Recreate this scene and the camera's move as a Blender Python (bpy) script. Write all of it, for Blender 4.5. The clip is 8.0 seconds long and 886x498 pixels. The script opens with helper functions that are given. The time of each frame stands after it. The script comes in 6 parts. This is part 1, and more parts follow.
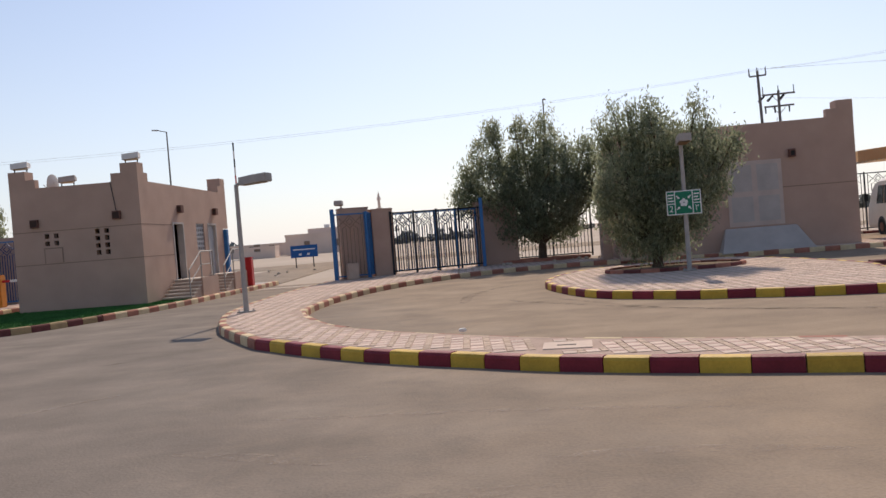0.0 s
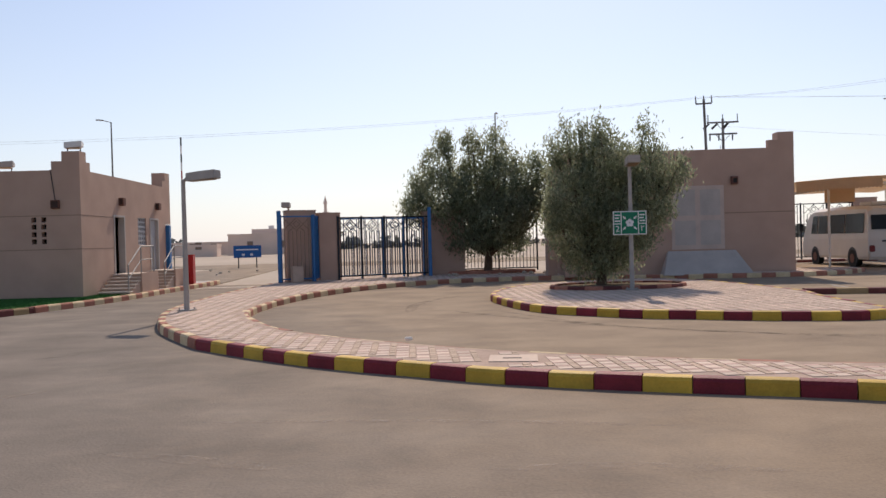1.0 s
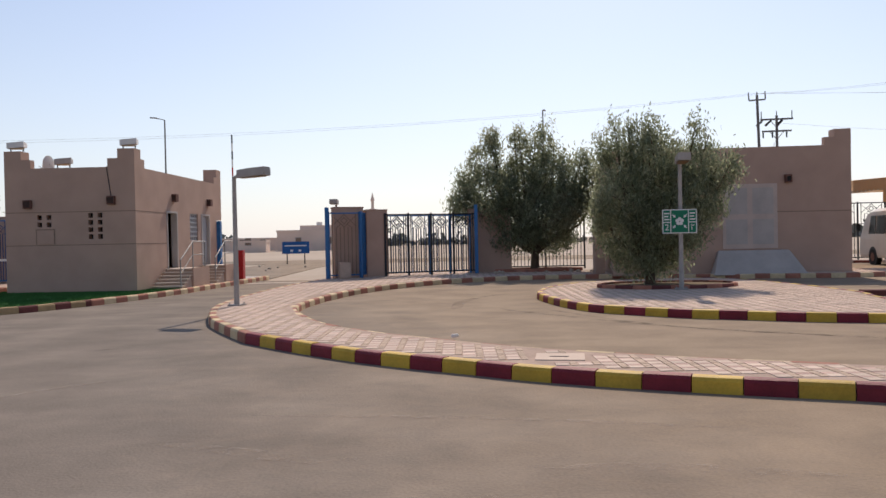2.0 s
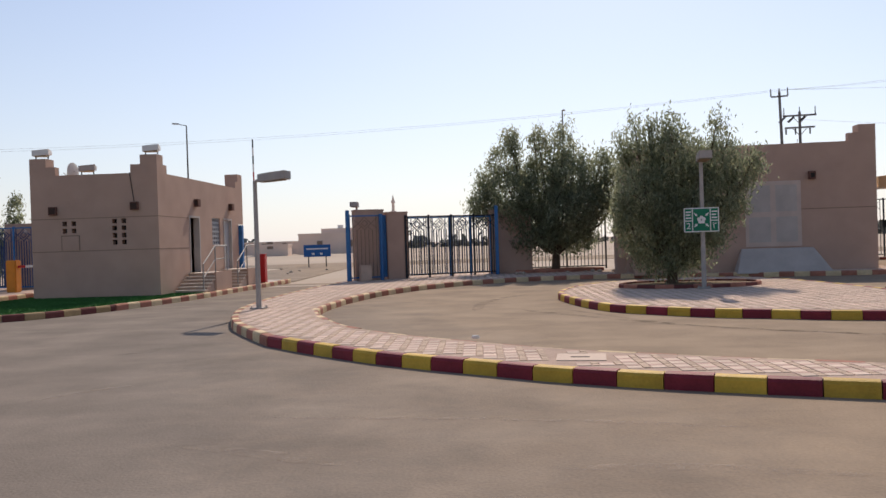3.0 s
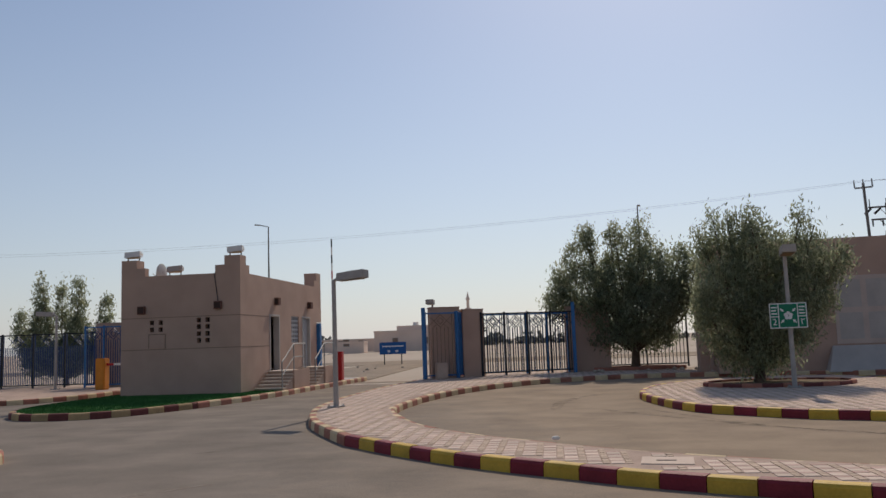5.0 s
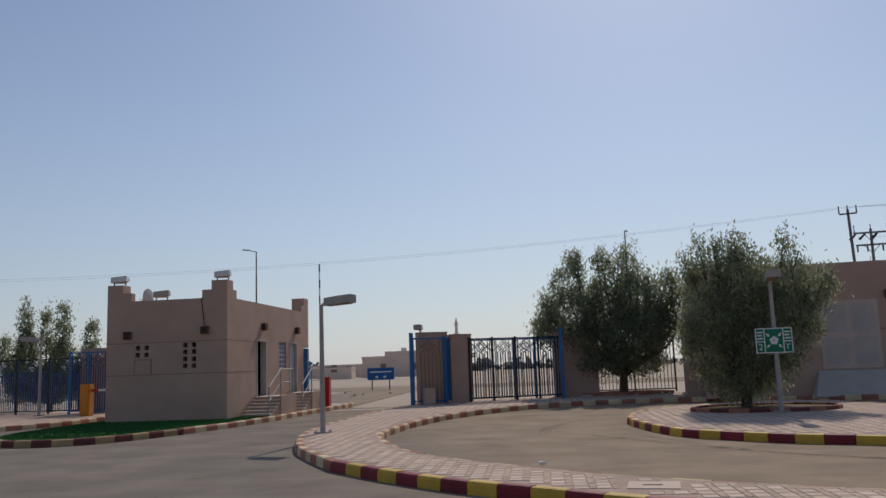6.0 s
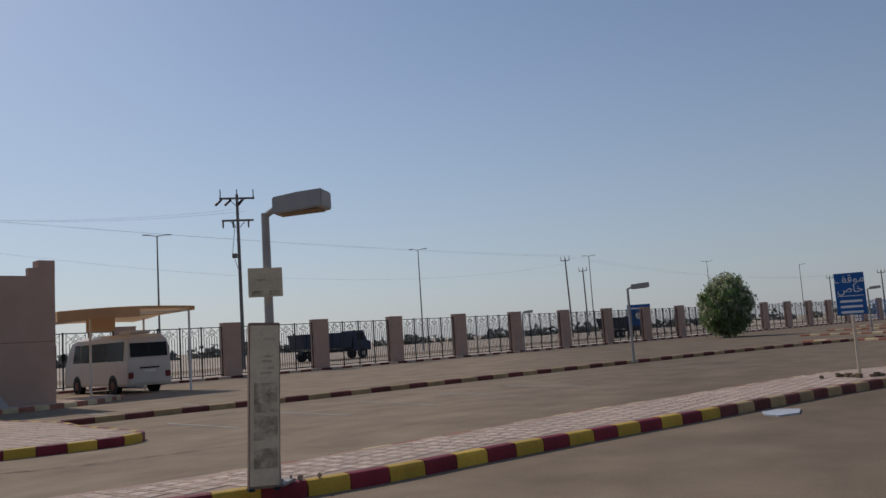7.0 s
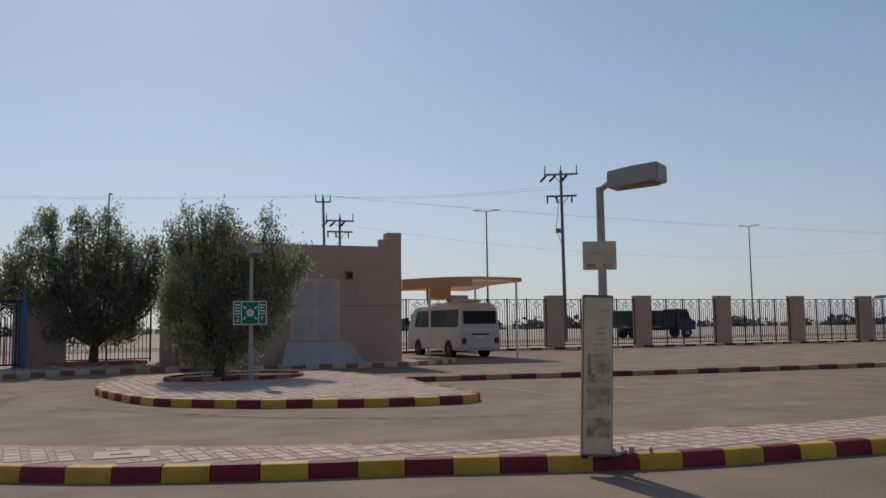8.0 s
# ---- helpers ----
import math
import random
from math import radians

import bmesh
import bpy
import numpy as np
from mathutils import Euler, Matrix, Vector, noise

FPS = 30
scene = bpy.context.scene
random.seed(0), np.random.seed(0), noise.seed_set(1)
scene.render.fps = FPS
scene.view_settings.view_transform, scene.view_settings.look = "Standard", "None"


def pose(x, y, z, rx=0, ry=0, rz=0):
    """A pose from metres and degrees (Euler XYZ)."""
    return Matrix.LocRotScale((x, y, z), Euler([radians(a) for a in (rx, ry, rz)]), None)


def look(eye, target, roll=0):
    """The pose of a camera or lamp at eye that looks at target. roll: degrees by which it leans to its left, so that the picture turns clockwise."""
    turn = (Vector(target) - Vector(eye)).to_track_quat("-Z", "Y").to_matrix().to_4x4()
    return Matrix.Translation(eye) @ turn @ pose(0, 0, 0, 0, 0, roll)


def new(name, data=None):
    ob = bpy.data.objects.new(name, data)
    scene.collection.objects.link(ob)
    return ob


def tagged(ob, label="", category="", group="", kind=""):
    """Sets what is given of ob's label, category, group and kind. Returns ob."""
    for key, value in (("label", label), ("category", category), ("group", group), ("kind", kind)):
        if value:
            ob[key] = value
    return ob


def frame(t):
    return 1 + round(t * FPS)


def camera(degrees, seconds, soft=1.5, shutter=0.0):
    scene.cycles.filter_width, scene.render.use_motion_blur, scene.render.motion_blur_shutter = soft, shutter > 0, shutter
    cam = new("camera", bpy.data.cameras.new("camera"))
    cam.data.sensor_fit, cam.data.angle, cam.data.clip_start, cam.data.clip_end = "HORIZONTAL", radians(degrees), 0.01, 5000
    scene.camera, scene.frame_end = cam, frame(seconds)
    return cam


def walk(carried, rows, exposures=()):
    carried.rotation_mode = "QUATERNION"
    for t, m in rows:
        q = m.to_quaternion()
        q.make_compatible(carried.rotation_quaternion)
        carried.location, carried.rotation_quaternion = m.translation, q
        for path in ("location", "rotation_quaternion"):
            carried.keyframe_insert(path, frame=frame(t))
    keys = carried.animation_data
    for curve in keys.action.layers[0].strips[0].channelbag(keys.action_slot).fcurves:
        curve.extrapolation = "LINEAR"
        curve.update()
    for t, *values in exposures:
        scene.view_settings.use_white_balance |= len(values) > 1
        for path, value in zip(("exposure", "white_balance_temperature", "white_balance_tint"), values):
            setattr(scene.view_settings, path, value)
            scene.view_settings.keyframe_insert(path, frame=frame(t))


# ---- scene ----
# ---- camera and walk ----
cam = camera(57.03, 8.0)
# seconds, x, y, z, yaw, pitch, roll
PATH = [
    (0.0, 0.026, 0.041, 1.607, 1.56, -1.00, 4.53),
    (0.2, -0.001, 0.051, 1.622, -2.95, -1.50, 4.36),
    (0.5, -0.060, 0.001, 1.616, -5.61, -1.48, 3.48),
    (0.7, -0.054, 0.012, 1.613, -5.29, -1.01, 2.82),
    (1.0, -0.056, 0.059, 1.610, -2.29, -0.58, 1.54),
    (1.5, -0.062, 0.057, 1.601, 0.00, -0.23, 1.59),
    (1.7, -0.065, 0.056, 1.608, 0.44, -0.44, 1.39),
    (2.8, -0.056, 0.049, 1.609, 2.06, -0.83, 1.54),
    (3.0, -0.047, 0.047, 1.607, 2.43, -0.54, 1.82),
    (3.5, -0.052, 0.022, 1.606, 3.23, 0.44, 2.57),
    (4.0, -0.066, 0.000, 1.611, 4.00, 2.74, 2.47),
    (4.5, -0.067, 0.006, 1.622, 5.16, 4.60, 2.23),
    (4.7, -0.086, 0.029, 1.627, 6.45, 5.32, 2.02),
    (5.8, -0.049, -0.010, 1.612, 8.47, 8.23, 1.88),
    (6.0, -0.053, -0.019, 1.608, 6.87, 8.17, 2.03),
    (6.2, -0.014, -0.021, 1.593, 2.22, 7.76, 2.37),
    (6.3, 0.014, -0.007, 1.586, -1.49, 7.41, 2.58),
    (6.4, 0.064, 0.041, 1.588, -7.57, 7.19, 2.43),
    (6.5, 0.078, 0.130, 1.595, -15.34, 6.89, 2.23),
    (6.6, 0.099, 0.103, 1.597, -22.95, 6.61, 2.30),
    (6.7, 0.099, 0.053, 1.603, -30.26, 6.56, 2.60),
    (6.8, 0.083, 0.019, 1.599, -37.38, 6.46, 3.09),
    (7.0, 0.035, -0.076, 1.592, -50.66, 6.18, 3.69),
    (7.2, 0.059, -0.128, 1.596, -61.27, 5.90, 4.16),
    (7.3, 0.083, -0.126, 1.600, -63.90, 5.78, 3.80),
    (7.5, 0.109, -0.097, 1.587, -62.46, 5.75, 3.44),
    (7.6, 0.116, -0.071, 1.585, -58.46, 4.97, 3.18),
    (7.7, 0.094, -0.028, 1.585, -52.98, 4.22, 2.69),
    (7.8, 0.040, -0.039, 1.579, -44.30, 4.55, 1.97),
    (7.9, -0.054, -0.056, 1.569, -35.26, 5.16, 1.16),
    (8.0, -0.132, -0.051, 1.568, -28.59, 5.32, 0.71),
]
walk(cam, [(t, pose(x, y, z, 90 + p, r, yaw)) for t, x, y, z, yaw, p, r in PATH],
     exposures=[(0.0, 0.08, 6800, 17), (1.7, 0.08, 6800, 17), (3.5, 0.04, 6850, 17), (4.5, -0.25, 6760, 13.5), (5.8, -0.57, 6450, 13.5), (6.0, -0.59, 6350, 13), (6.6, -0.64, 6250, 12.5), (7.0, -0.71, 6250, 12.5),
                (7.2, -0.80, 6250, 12.5), (7.6, -0.78, 6250, 12.5), (8.0, -0.64, 6300, 12.5)])

# ---- world, sun ----
SUN_EL, SUN_AZ = radians(42), radians(9)      # azimuth from +y towards +x
world = bpy.data.worlds.new("world")
scene.world = world
world.use_nodes = True
wn = world.node_tree.nodes
sky = wn.new("ShaderNodeTexSky")
sky.sky_type, sky.sun_disc = "NISHITA", False
sky.sun_elevation, sky.sun_rotation = SUN_EL, SUN_AZ
sky.air_density, sky.dust_density, sky.ozone_density, sky.altitude = 1.05, 0.6, 1.4, 300
wn["Background"].inputs["Strength"].default_value = 0.127
# dusty haze that whitens the sky towards the horizon
wl = world.node_tree.links
tc, sep, flip, power, fac, hz = (wn.new(k) for k in ("ShaderNodeTexCoord", "ShaderNodeSeparateXYZ", "ShaderNodeMath", "ShaderNodeMath", "ShaderNodeMath", "ShaderNodeMix"))
flip.operation, power.operation, fac.operation, hz.data_type = "SUBTRACT", "POWER", "MULTIPLY", "RGBA"
flip.use_clamp, flip.inputs[0].default_value, power.inputs[1].default_value, fac.inputs[1].default_value = True, 1.0, 3.2, 0.74
# the dust scatters more light forwards: the haze is brightest below the sun and fades away from it
toward, spread, glowmix = wn.new("ShaderNodeVectorMath"), wn.new("ShaderNodeMapRange"), wn.new("ShaderNodeMix")
toward.operation, glowmix.data_type = "DOT_PRODUCT", "RGBA"
toward.inputs[1].default_value = (math.sin(SUN_AZ), math.cos(SUN_AZ), 0.0)
spread.inputs[1].default_value, spread.inputs[2].default_value = -0.2, 0.95
glowmix.inputs[6].default_value, glowmix.inputs[7].default_value = (2.7, 2.85, 3.4, 1), (5.2, 5.85, 6.6, 1)
wl.new(tc.outputs["Generated"], toward.inputs[0])
wl.new(toward.outputs["Value"], spread.inputs[0])
wl.new(spread.outputs[0], glowmix.inputs[0])
wl.new(glowmix.outputs[2], hz.inputs[7])
wl.new(tc.outputs["Generated"], sep.inputs[0])
wl.new(sep.outputs["Z"], flip.inputs[1])
wl.new(flip.outputs[0], power.inputs[0])
wl.new(power.outputs[0], fac.inputs[0])
wl.new(fac.outputs[0], hz.inputs[0])
wl.new(sky.outputs[0], hz.inputs[6])
wl.new(hz.outputs[2], wn["Background"].inputs["Color"])
sun_data = bpy.data.lights.new("sun", "SUN")
sun_data.energy, sun_data.angle, sun_data.color = 3.25, radians(0.55), (1.0, 0.90, 0.75)
sun = new("sun", sun_data)
to_sun = Vector((math.sin(SUN_AZ) * math.cos(SUN_EL), math.cos(SUN_AZ) * math.cos(SUN_EL), math.sin(SUN_EL)))
sun.matrix_world = look(to_sun * 60, (0, 0, 0))


# ---- materials ----
def mat(name, color, rough=0.8, metal=0.0, var=0.15, scale=6.0, fine=60.0, bump=0.15, other=None, island=0.0, obj=0.0, spec=0.3):
    """A surface with a coarse and a fine variation of its colour and a fine relief."""
    m = bpy.data.materials.new(name)
    m.use_nodes = True
    n, l = m.node_tree.nodes, m.node_tree.links
    b = n["Principled BSDF"]
    b.inputs["Roughness"].default_value, b.inputs["Metallic"].default_value = rough, metal
    b.inputs["Specular IOR Level"].default_value = spec
    geo = n.new("ShaderNodeNewGeometry")
    big, small = n.new("ShaderNodeTexNoise"), n.new("ShaderNodeTexNoise")
    for t, s, d in ((big, scale, 5.0), (small, fine, 4.0)):
        t.inputs["Scale"].default_value, t.inputs["Detail"].default_value = s, d
        l.new(geo.outputs["Position"], t.inputs["Vector"])
    mix = n.new("ShaderNodeMix")
    mix.data_type = "RGBA"
    lo = [max(0, v * (1 - var)) for v in color]
    hi = [min(1, v * (1 + var)) for v in color] if other is None else list(other)
    mix.inputs[6].default_value, mix.inputs[7].default_value = (*lo, 1), (*hi, 1)
    ramp = n.new("ShaderNodeMapRange")
    ramp.inputs[1].default_value, ramp.inputs[2].default_value = 0.32, 0.68
    add = n.new("ShaderNodeMath")
    add.operation = "MULTIPLY_ADD"
    add.inputs[1].default_value = 0.35
    l.new(small.outputs[0], add.inputs[0])
    sc = n.new("ShaderNodeMath")
    sc.operation = "MULTIPLY"
    sc.inputs[1].default_value = 0.65
    l.new(big.outputs[0], sc.inputs[0])
    l.new(sc.outputs[0], add.inputs[2])
    l.new(add.outputs[0], ramp.inputs[0])
    l.new(ramp.outputs[0], mix.inputs[0])
    out = mix.outputs[2]
    if island or obj:
        hsv = n.new("ShaderNodeHueSaturation")
        rnd = n.new("ShaderNodeMapRange")
        k = island or obj
        rnd.inputs[3].default_value, rnd.inputs[4].default_value = 1 - k, 1 + k
        if island:
            l.new(geo.outputs["Random Per Island"], rnd.inputs[0])
        else:
            l.new(n.new("ShaderNodeObjectInfo").outputs["Random"], rnd.inputs[0])
        l.new(rnd.outputs[0], hsv.inputs["Value"])
        l.new(out, hsv.inputs["Color"])
        out = hsv.outputs[0]
    l.new(out, b.inputs["Base Color"])
    if bump:
        bp = n.new("ShaderNodeBump")
        bp.inputs["Strength"].default_value, bp.inputs["Distance"].default_value = bump, 0.02
        l.new(small.outputs[0], bp.inputs["Height"])
        l.new(bp.outputs[0], b.inputs["Normal"])
    return m


def asphalt_mat():
    """Dusty asphalt: worn pale tracks, dark patches, fine grit."""
    m = mat("asphalt", (0.205, 0.163, 0.126), 0.88, 0, 0.0, 0.7, 38.0, 0.45, other=(0.335, 0.270, 0.208), spec=0.15)
    n, l = m.node_tree.nodes, m.node_tree.links
    b = n["Principled BSDF"]
    base = b.inputs["Base Color"].links[0].from_socket
    geo = n.new("ShaderNodeNewGeometry")
    mp = n.new("ShaderNodeMapping")
    mp.inputs["Rotation"].default_value, mp.inputs["Scale"].default_value = (0, 0, 0.25), (0.42, 1.1, 1)
    l.new(geo.outputs["Position"], mp.inputs["Vector"])
    st = n.new("ShaderNodeTexNoise")
    st.inputs["Scale"].default_value, st.inputs["Detail"].default_value, st.inputs["Distortion"].default_value = 0.8, 6, 1.2
    l.new(mp.outputs[0], st.inputs["Vector"])
    r = n.new("ShaderNodeMapRange")
    r.inputs[1].default_value, r.inputs[2].default_value, r.inputs[3].default_value, r.inputs[4].default_value = 0.35, 0.75, 0.93, 1.09
    l.new(st.outputs[0], r.inputs[0])
    h = n.new("ShaderNodeHueSaturation")
    l.new(r.outputs[0], h.inputs["Value"])
    l.new(base, h.inputs["Color"])
    # pale dust drifts and darker oil-stained patches, a stride or two across
    blot, br, hb = n.new("ShaderNodeTexNoise"), n.new("ShaderNodeMapRange"), n.new("ShaderNodeHueSaturation")
    blot.inputs["Scale"].default_value, blot.inputs["Detail"].default_value, blot.inputs["Roughness"].default_value, blot.inputs["Distortion"].default_value = 1.3, 10, 0.78, 0.6
    br.inputs[1].default_value, br.inputs[2].default_value, br.inputs[3].default_value, br.inputs[4].default_value = 0.33, 0.67, 0.92, 1.08
    l.new(geo.outputs["Position"], blot.inputs["Vector"])
    l.new(blot.outputs[0], br.inputs[0])
    l.new(br.outputs[0], hb.inputs["Value"])
    l.new(h.outputs[0], hb.inputs["Color"])
    # hairline cracks between large plates
    vor, cr, hc = n.new("ShaderNodeTexVoronoi"), n.new("ShaderNodeMapRange"), n.new("ShaderNodeHueSaturation")
    vor.feature = "DISTANCE_TO_EDGE"
    warp = n.new("ShaderNodeVectorMath")
    warp.operation = "MULTIPLY_ADD"
    warp.inputs[1].default_value = (0.9, 0.9, 0)
    l.new(blot.outputs["Color"], warp.inputs[0])
    l.new(geo.outputs["Position"], warp.inputs[2])
    vor.inputs["Scale"].default_value = 0.22
    l.new(warp.outputs[0], vor.inputs["Vector"])
    cr.inputs[1].default_value, cr.inputs[2].default_value, cr.inputs[3].default_value, cr.inputs[4].default_value = 0.0, 0.004, 0.94, 1.0
    l.new(vor.outputs["Distance"], cr.inputs[0])
    l.new(cr.outputs[0], hc.inputs["Value"])
    l.new(hb.outputs[0], hc.inputs["Color"])
    # the through lane is greyer, with less dust blown over it than the drive and the bays
    lane, mask, wob, hl, sat = n.new("ShaderNodeVectorMath"), n.new("ShaderNodeMapRange"), n.new("ShaderNodeMath"), n.new("ShaderNodeHueSaturation"), n.new("ShaderNodeMapRange")
    lane.operation, wob.operation = "DOT_PRODUCT", "MULTIPLY_ADD"
    lane.inputs[1].default_value, wob.inputs[1].default_value = (1.0, 0.3, 0.0), 5.0
    l.new(geo.outputs["Position"], lane.inputs[0])
    l.new(blot.outputs[0], wob.inputs[0])
    l.new(lane.outputs["Value"], wob.inputs[2])
    for node, lo_, hi_ in ((mask, 0.81, 1.13), (sat, 0.84, 1.28)):
        node.inputs[1].default_value, node.inputs[2].default_value, node.inputs[3].default_value, node.inputs[4].default_value = 1.5, 7.5, lo_, hi_
        l.new(wob.outputs[0], node.inputs[0])
    l.new(mask.outputs[0], hl.inputs["Value"])
    l.new(sat.outputs[0], hl.inputs["Saturation"])
    l.new(hc.outputs[0], hl.inputs["Color"])
    # a slow darkening towards +x and -y, down to 0.70 of the colour
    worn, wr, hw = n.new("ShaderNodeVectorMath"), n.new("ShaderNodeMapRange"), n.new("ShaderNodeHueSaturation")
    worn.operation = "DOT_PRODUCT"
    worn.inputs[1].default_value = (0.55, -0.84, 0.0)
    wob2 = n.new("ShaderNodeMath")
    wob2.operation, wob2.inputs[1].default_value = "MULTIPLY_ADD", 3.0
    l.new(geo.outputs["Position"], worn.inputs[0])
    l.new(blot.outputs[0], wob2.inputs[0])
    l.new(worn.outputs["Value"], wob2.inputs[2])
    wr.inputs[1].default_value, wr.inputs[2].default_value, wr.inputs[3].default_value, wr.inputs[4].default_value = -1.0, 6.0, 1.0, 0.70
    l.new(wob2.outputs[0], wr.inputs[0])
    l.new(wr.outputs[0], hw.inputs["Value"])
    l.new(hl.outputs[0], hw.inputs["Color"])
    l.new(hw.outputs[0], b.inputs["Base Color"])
    return m


def smear_mat(name, color, cover, size=3.5):
    """A worn film on the ground: the colour shows in patches, the ground between them."""
    m = mat(name, color, 0.85, 0, 0.2, 2.0, 30, 0.1, spec=0.15)
    n, l = m.node_tree.nodes, m.node_tree.links
    geo, no, rg = n.new("ShaderNodeNewGeometry"), n.new("ShaderNodeTexNoise"), n.new("ShaderNodeMapRange")
    no.inputs["Scale"].default_value, no.inputs["Detail"].default_value, no.inputs["Roughness"].default_value = size, 8, 0.7
    rg.inputs[1].default_value, rg.inputs[2].default_value, rg.inputs[3].default_value, rg.inputs[4].default_value = 0.42, 0.68, 0.0, cover
    l.new(geo.outputs["Position"], no.inputs["Vector"])
    l.new(no.outputs[0], rg.inputs[0])
    l.new(rg.outputs[0], n["Principled BSDF"].inputs["Alpha"])
    return m


SKID = smear_mat("tyre_rubber_smear", (0.07, 0.06, 0.05), 0.4)
SCRAPE = smear_mat("pale_scraped_dust", (0.46, 0.37, 0.29), 0.4)

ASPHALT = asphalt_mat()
SAND = mat("sand", (0.43, 0.345, 0.265), 0.95, 0, 0.0, 0.06, 2.0, 0.3, other=(0.55, 0.46, 0.365), spec=0.1)
SOIL = mat("soil", (0.20, 0.15, 0.10), 0.95, 0, 0.3, 3, 40, 0.6, spec=0.1)
KERB_RED = mat("kerb_red_paint", (0.205, 0.019, 0.030), 0.62, 0, 0.25, 3, 35, 0.3, obj=0.15)
KERB_YELLOW = mat("kerb_yellow_paint", (0.57, 0.355, 0.045), 0.62, 0, 0.2, 3, 35, 0.3, obj=0.12)
KERB_PINK = mat("kerb_faded_red_paint", (0.39, 0.16, 0.105), 0.8, 0, 0.25, 3, 35, 0.3, obj=0.15)
KERB_CREAM = mat("kerb_faded_yellow_paint", (0.65, 0.50, 0.30), 0.8, 0, 0.2, 3, 35, 0.3, obj=0.12)
KERB_MAROON = mat("kerb_dusty_maroon_paint", (0.15, 0.045, 0.038), 0.8, 0, 0.3, 3, 35, 0.3, obj=0.18)
KERB_OCHRE = mat("kerb_dusty_ochre_paint", (0.40, 0.27, 0.135), 0.8, 0, 0.25, 3, 35, 0.3, obj=0.15)
PATCH = mat("repaired_plaster", (0.56, 0.45, 0.385), 0.9, 0, 0.12, 2, 40, 0.2)
GROUT = mat("paving_bed", (0.44, 0.32, 0.25), 0.95, 0, 0.25, 2, 30, 0.3)
PAVE_TAN = mat("tan_paver", (0.51, 0.38, 0.28), 0.85, 0, 0.15, 1.2, 40, 0.2, island=0.12)
TAN_ONE = mat("tan_paver_single", (0.51, 0.38, 0.28), 0.85, 0, 0.15, 1.2, 40, 0.2, obj=0.12)
PAVE_PINK = mat("pink_paver", (0.55, 0.37, 0.305), 0.85, 0, 0.15, 1.2, 40, 0.2, island=0.14)
PINK_ONE = mat("pink_paver_single", (0.55, 0.37, 0.305), 0.85, 0, 0.15, 1.2, 40, 0.2, obj=0.14)
CREAM_ONE = mat("cream_paver_single", (0.62, 0.485, 0.385), 0.85, 0, 0.15, 1.2, 40, 0.2, obj=0.12)
PAVE_CREAM = mat("cream_paver", (0.62, 0.485, 0.385), 0.85, 0, 0.15, 1.2, 40, 0.2, island=0.12)
STEP_TAN = mat("tan_step_concrete", (0.50, 0.37, 0.29), 0.9, 0, 0.15, 3, 40, 0.25)
PAVE_LIGHT = mat("pale_tread_concrete", (0.66, 0.56, 0.47), 0.9, 0, 0.12, 3, 40, 0.2)
CONCRETE = mat("concrete", (0.45, 0.41, 0.37), 0.9, 0, 0.15, 3, 40, 0.25)
STUCCO = mat("tan_stucco", (0.48, 0.325, 0.25), 0.92, 0, 0.10, 1.1, 70, 0.35)
STUCCO_DARK = mat("stucco_groove", (0.25, 0.175, 0.13), 0.95, 0, 0.1, 2, 60, 0.2)
PANEL = mat("pale_panel", (0.47, 0.42, 0.38), 0.85, 0, 0.12, 2, 30, 0.15)
# near-black fill for openings: the shade inside them is put into this colour
DARK = mat("opening_shade", (0.02, 0.018, 0.016), 0.8, 0, 0.2, 5, 40, 0.0)
DOOR_GREY = mat("grey_door", (0.36, 0.36, 0.37), 0.55, 0, 0.08, 3, 40, 0.05)
BLUE = mat("blue_steel_paint", (0.03, 0.15, 0.36), 0.5, 0.0, 0.15, 4, 60, 0.08)
IRON = mat("dark_iron_paint", (0.022, 0.026, 0.032), 0.5, 0.2, 0.2, 4, 60, 0.08)
GALV = mat("galvanised_steel", (0.34, 0.33, 0.31), 0.5, 0.6, 0.15, 5, 60, 0.1)
LAMP_GREY = mat("lamp_grey_paint", (0.36, 0.335, 0.31), 0.55, 0.1, 0.12, 5, 60, 0.08)
DIFFUSER = mat("yellowed_diffuser", (0.45, 0.32, 0.17), 0.4, 0, 0.15, 8, 60, 0.0)
# weathered grey, lightened so that the colour holds some distance haze
POLE_WOOD = mat("weathered_pole", (0.16, 0.15, 0.145), 0.8, 0, 0.2, 3, 40, 0.2)
RED = mat("red_cabinet_paint", (0.50, 0.02, 0.02), 0.45, 0, 0.12, 4, 50, 0.05)
ORANGE = mat("orange_cabinet_paint", (0.60, 0.22, 0.02), 0.5, 0, 0.12, 4, 50, 0.05)
WHITE = mat("white_paint", (0.74, 0.72, 0.68), 0.5, 0, 0.06, 4, 50, 0.05)
BUS_WHITE = mat("bus_cream_paint", (0.54, 0.49, 0.44), 0.35, 0, 0.06, 2, 50, 0.02, spec=0.5)
GLASS_DARK = mat("dark_tinted_glass", (0.015, 0.017, 0.02), 0.25, 0, 0.1, 2, 20, 0.0, spec=0.12)
RUBBER = mat("rubber", (0.018, 0.018, 0.018), 0.85, 0, 0.2, 6, 60, 0.2)
GREEN_SIGN = mat("green_sign", (0.0, 0.16, 0.085), 0.45, 0, 0.06, 4, 40, 0.0)
BLUE_SIGN = mat("blue_sign", (0.01, 0.10, 0.32), 0.45, 0, 0.06, 4, 40, 0.0)
SIGN_WHITE = mat("sign_white", (0.72, 0.72, 0.70), 0.5, 0, 0.05, 4, 40, 0.0)
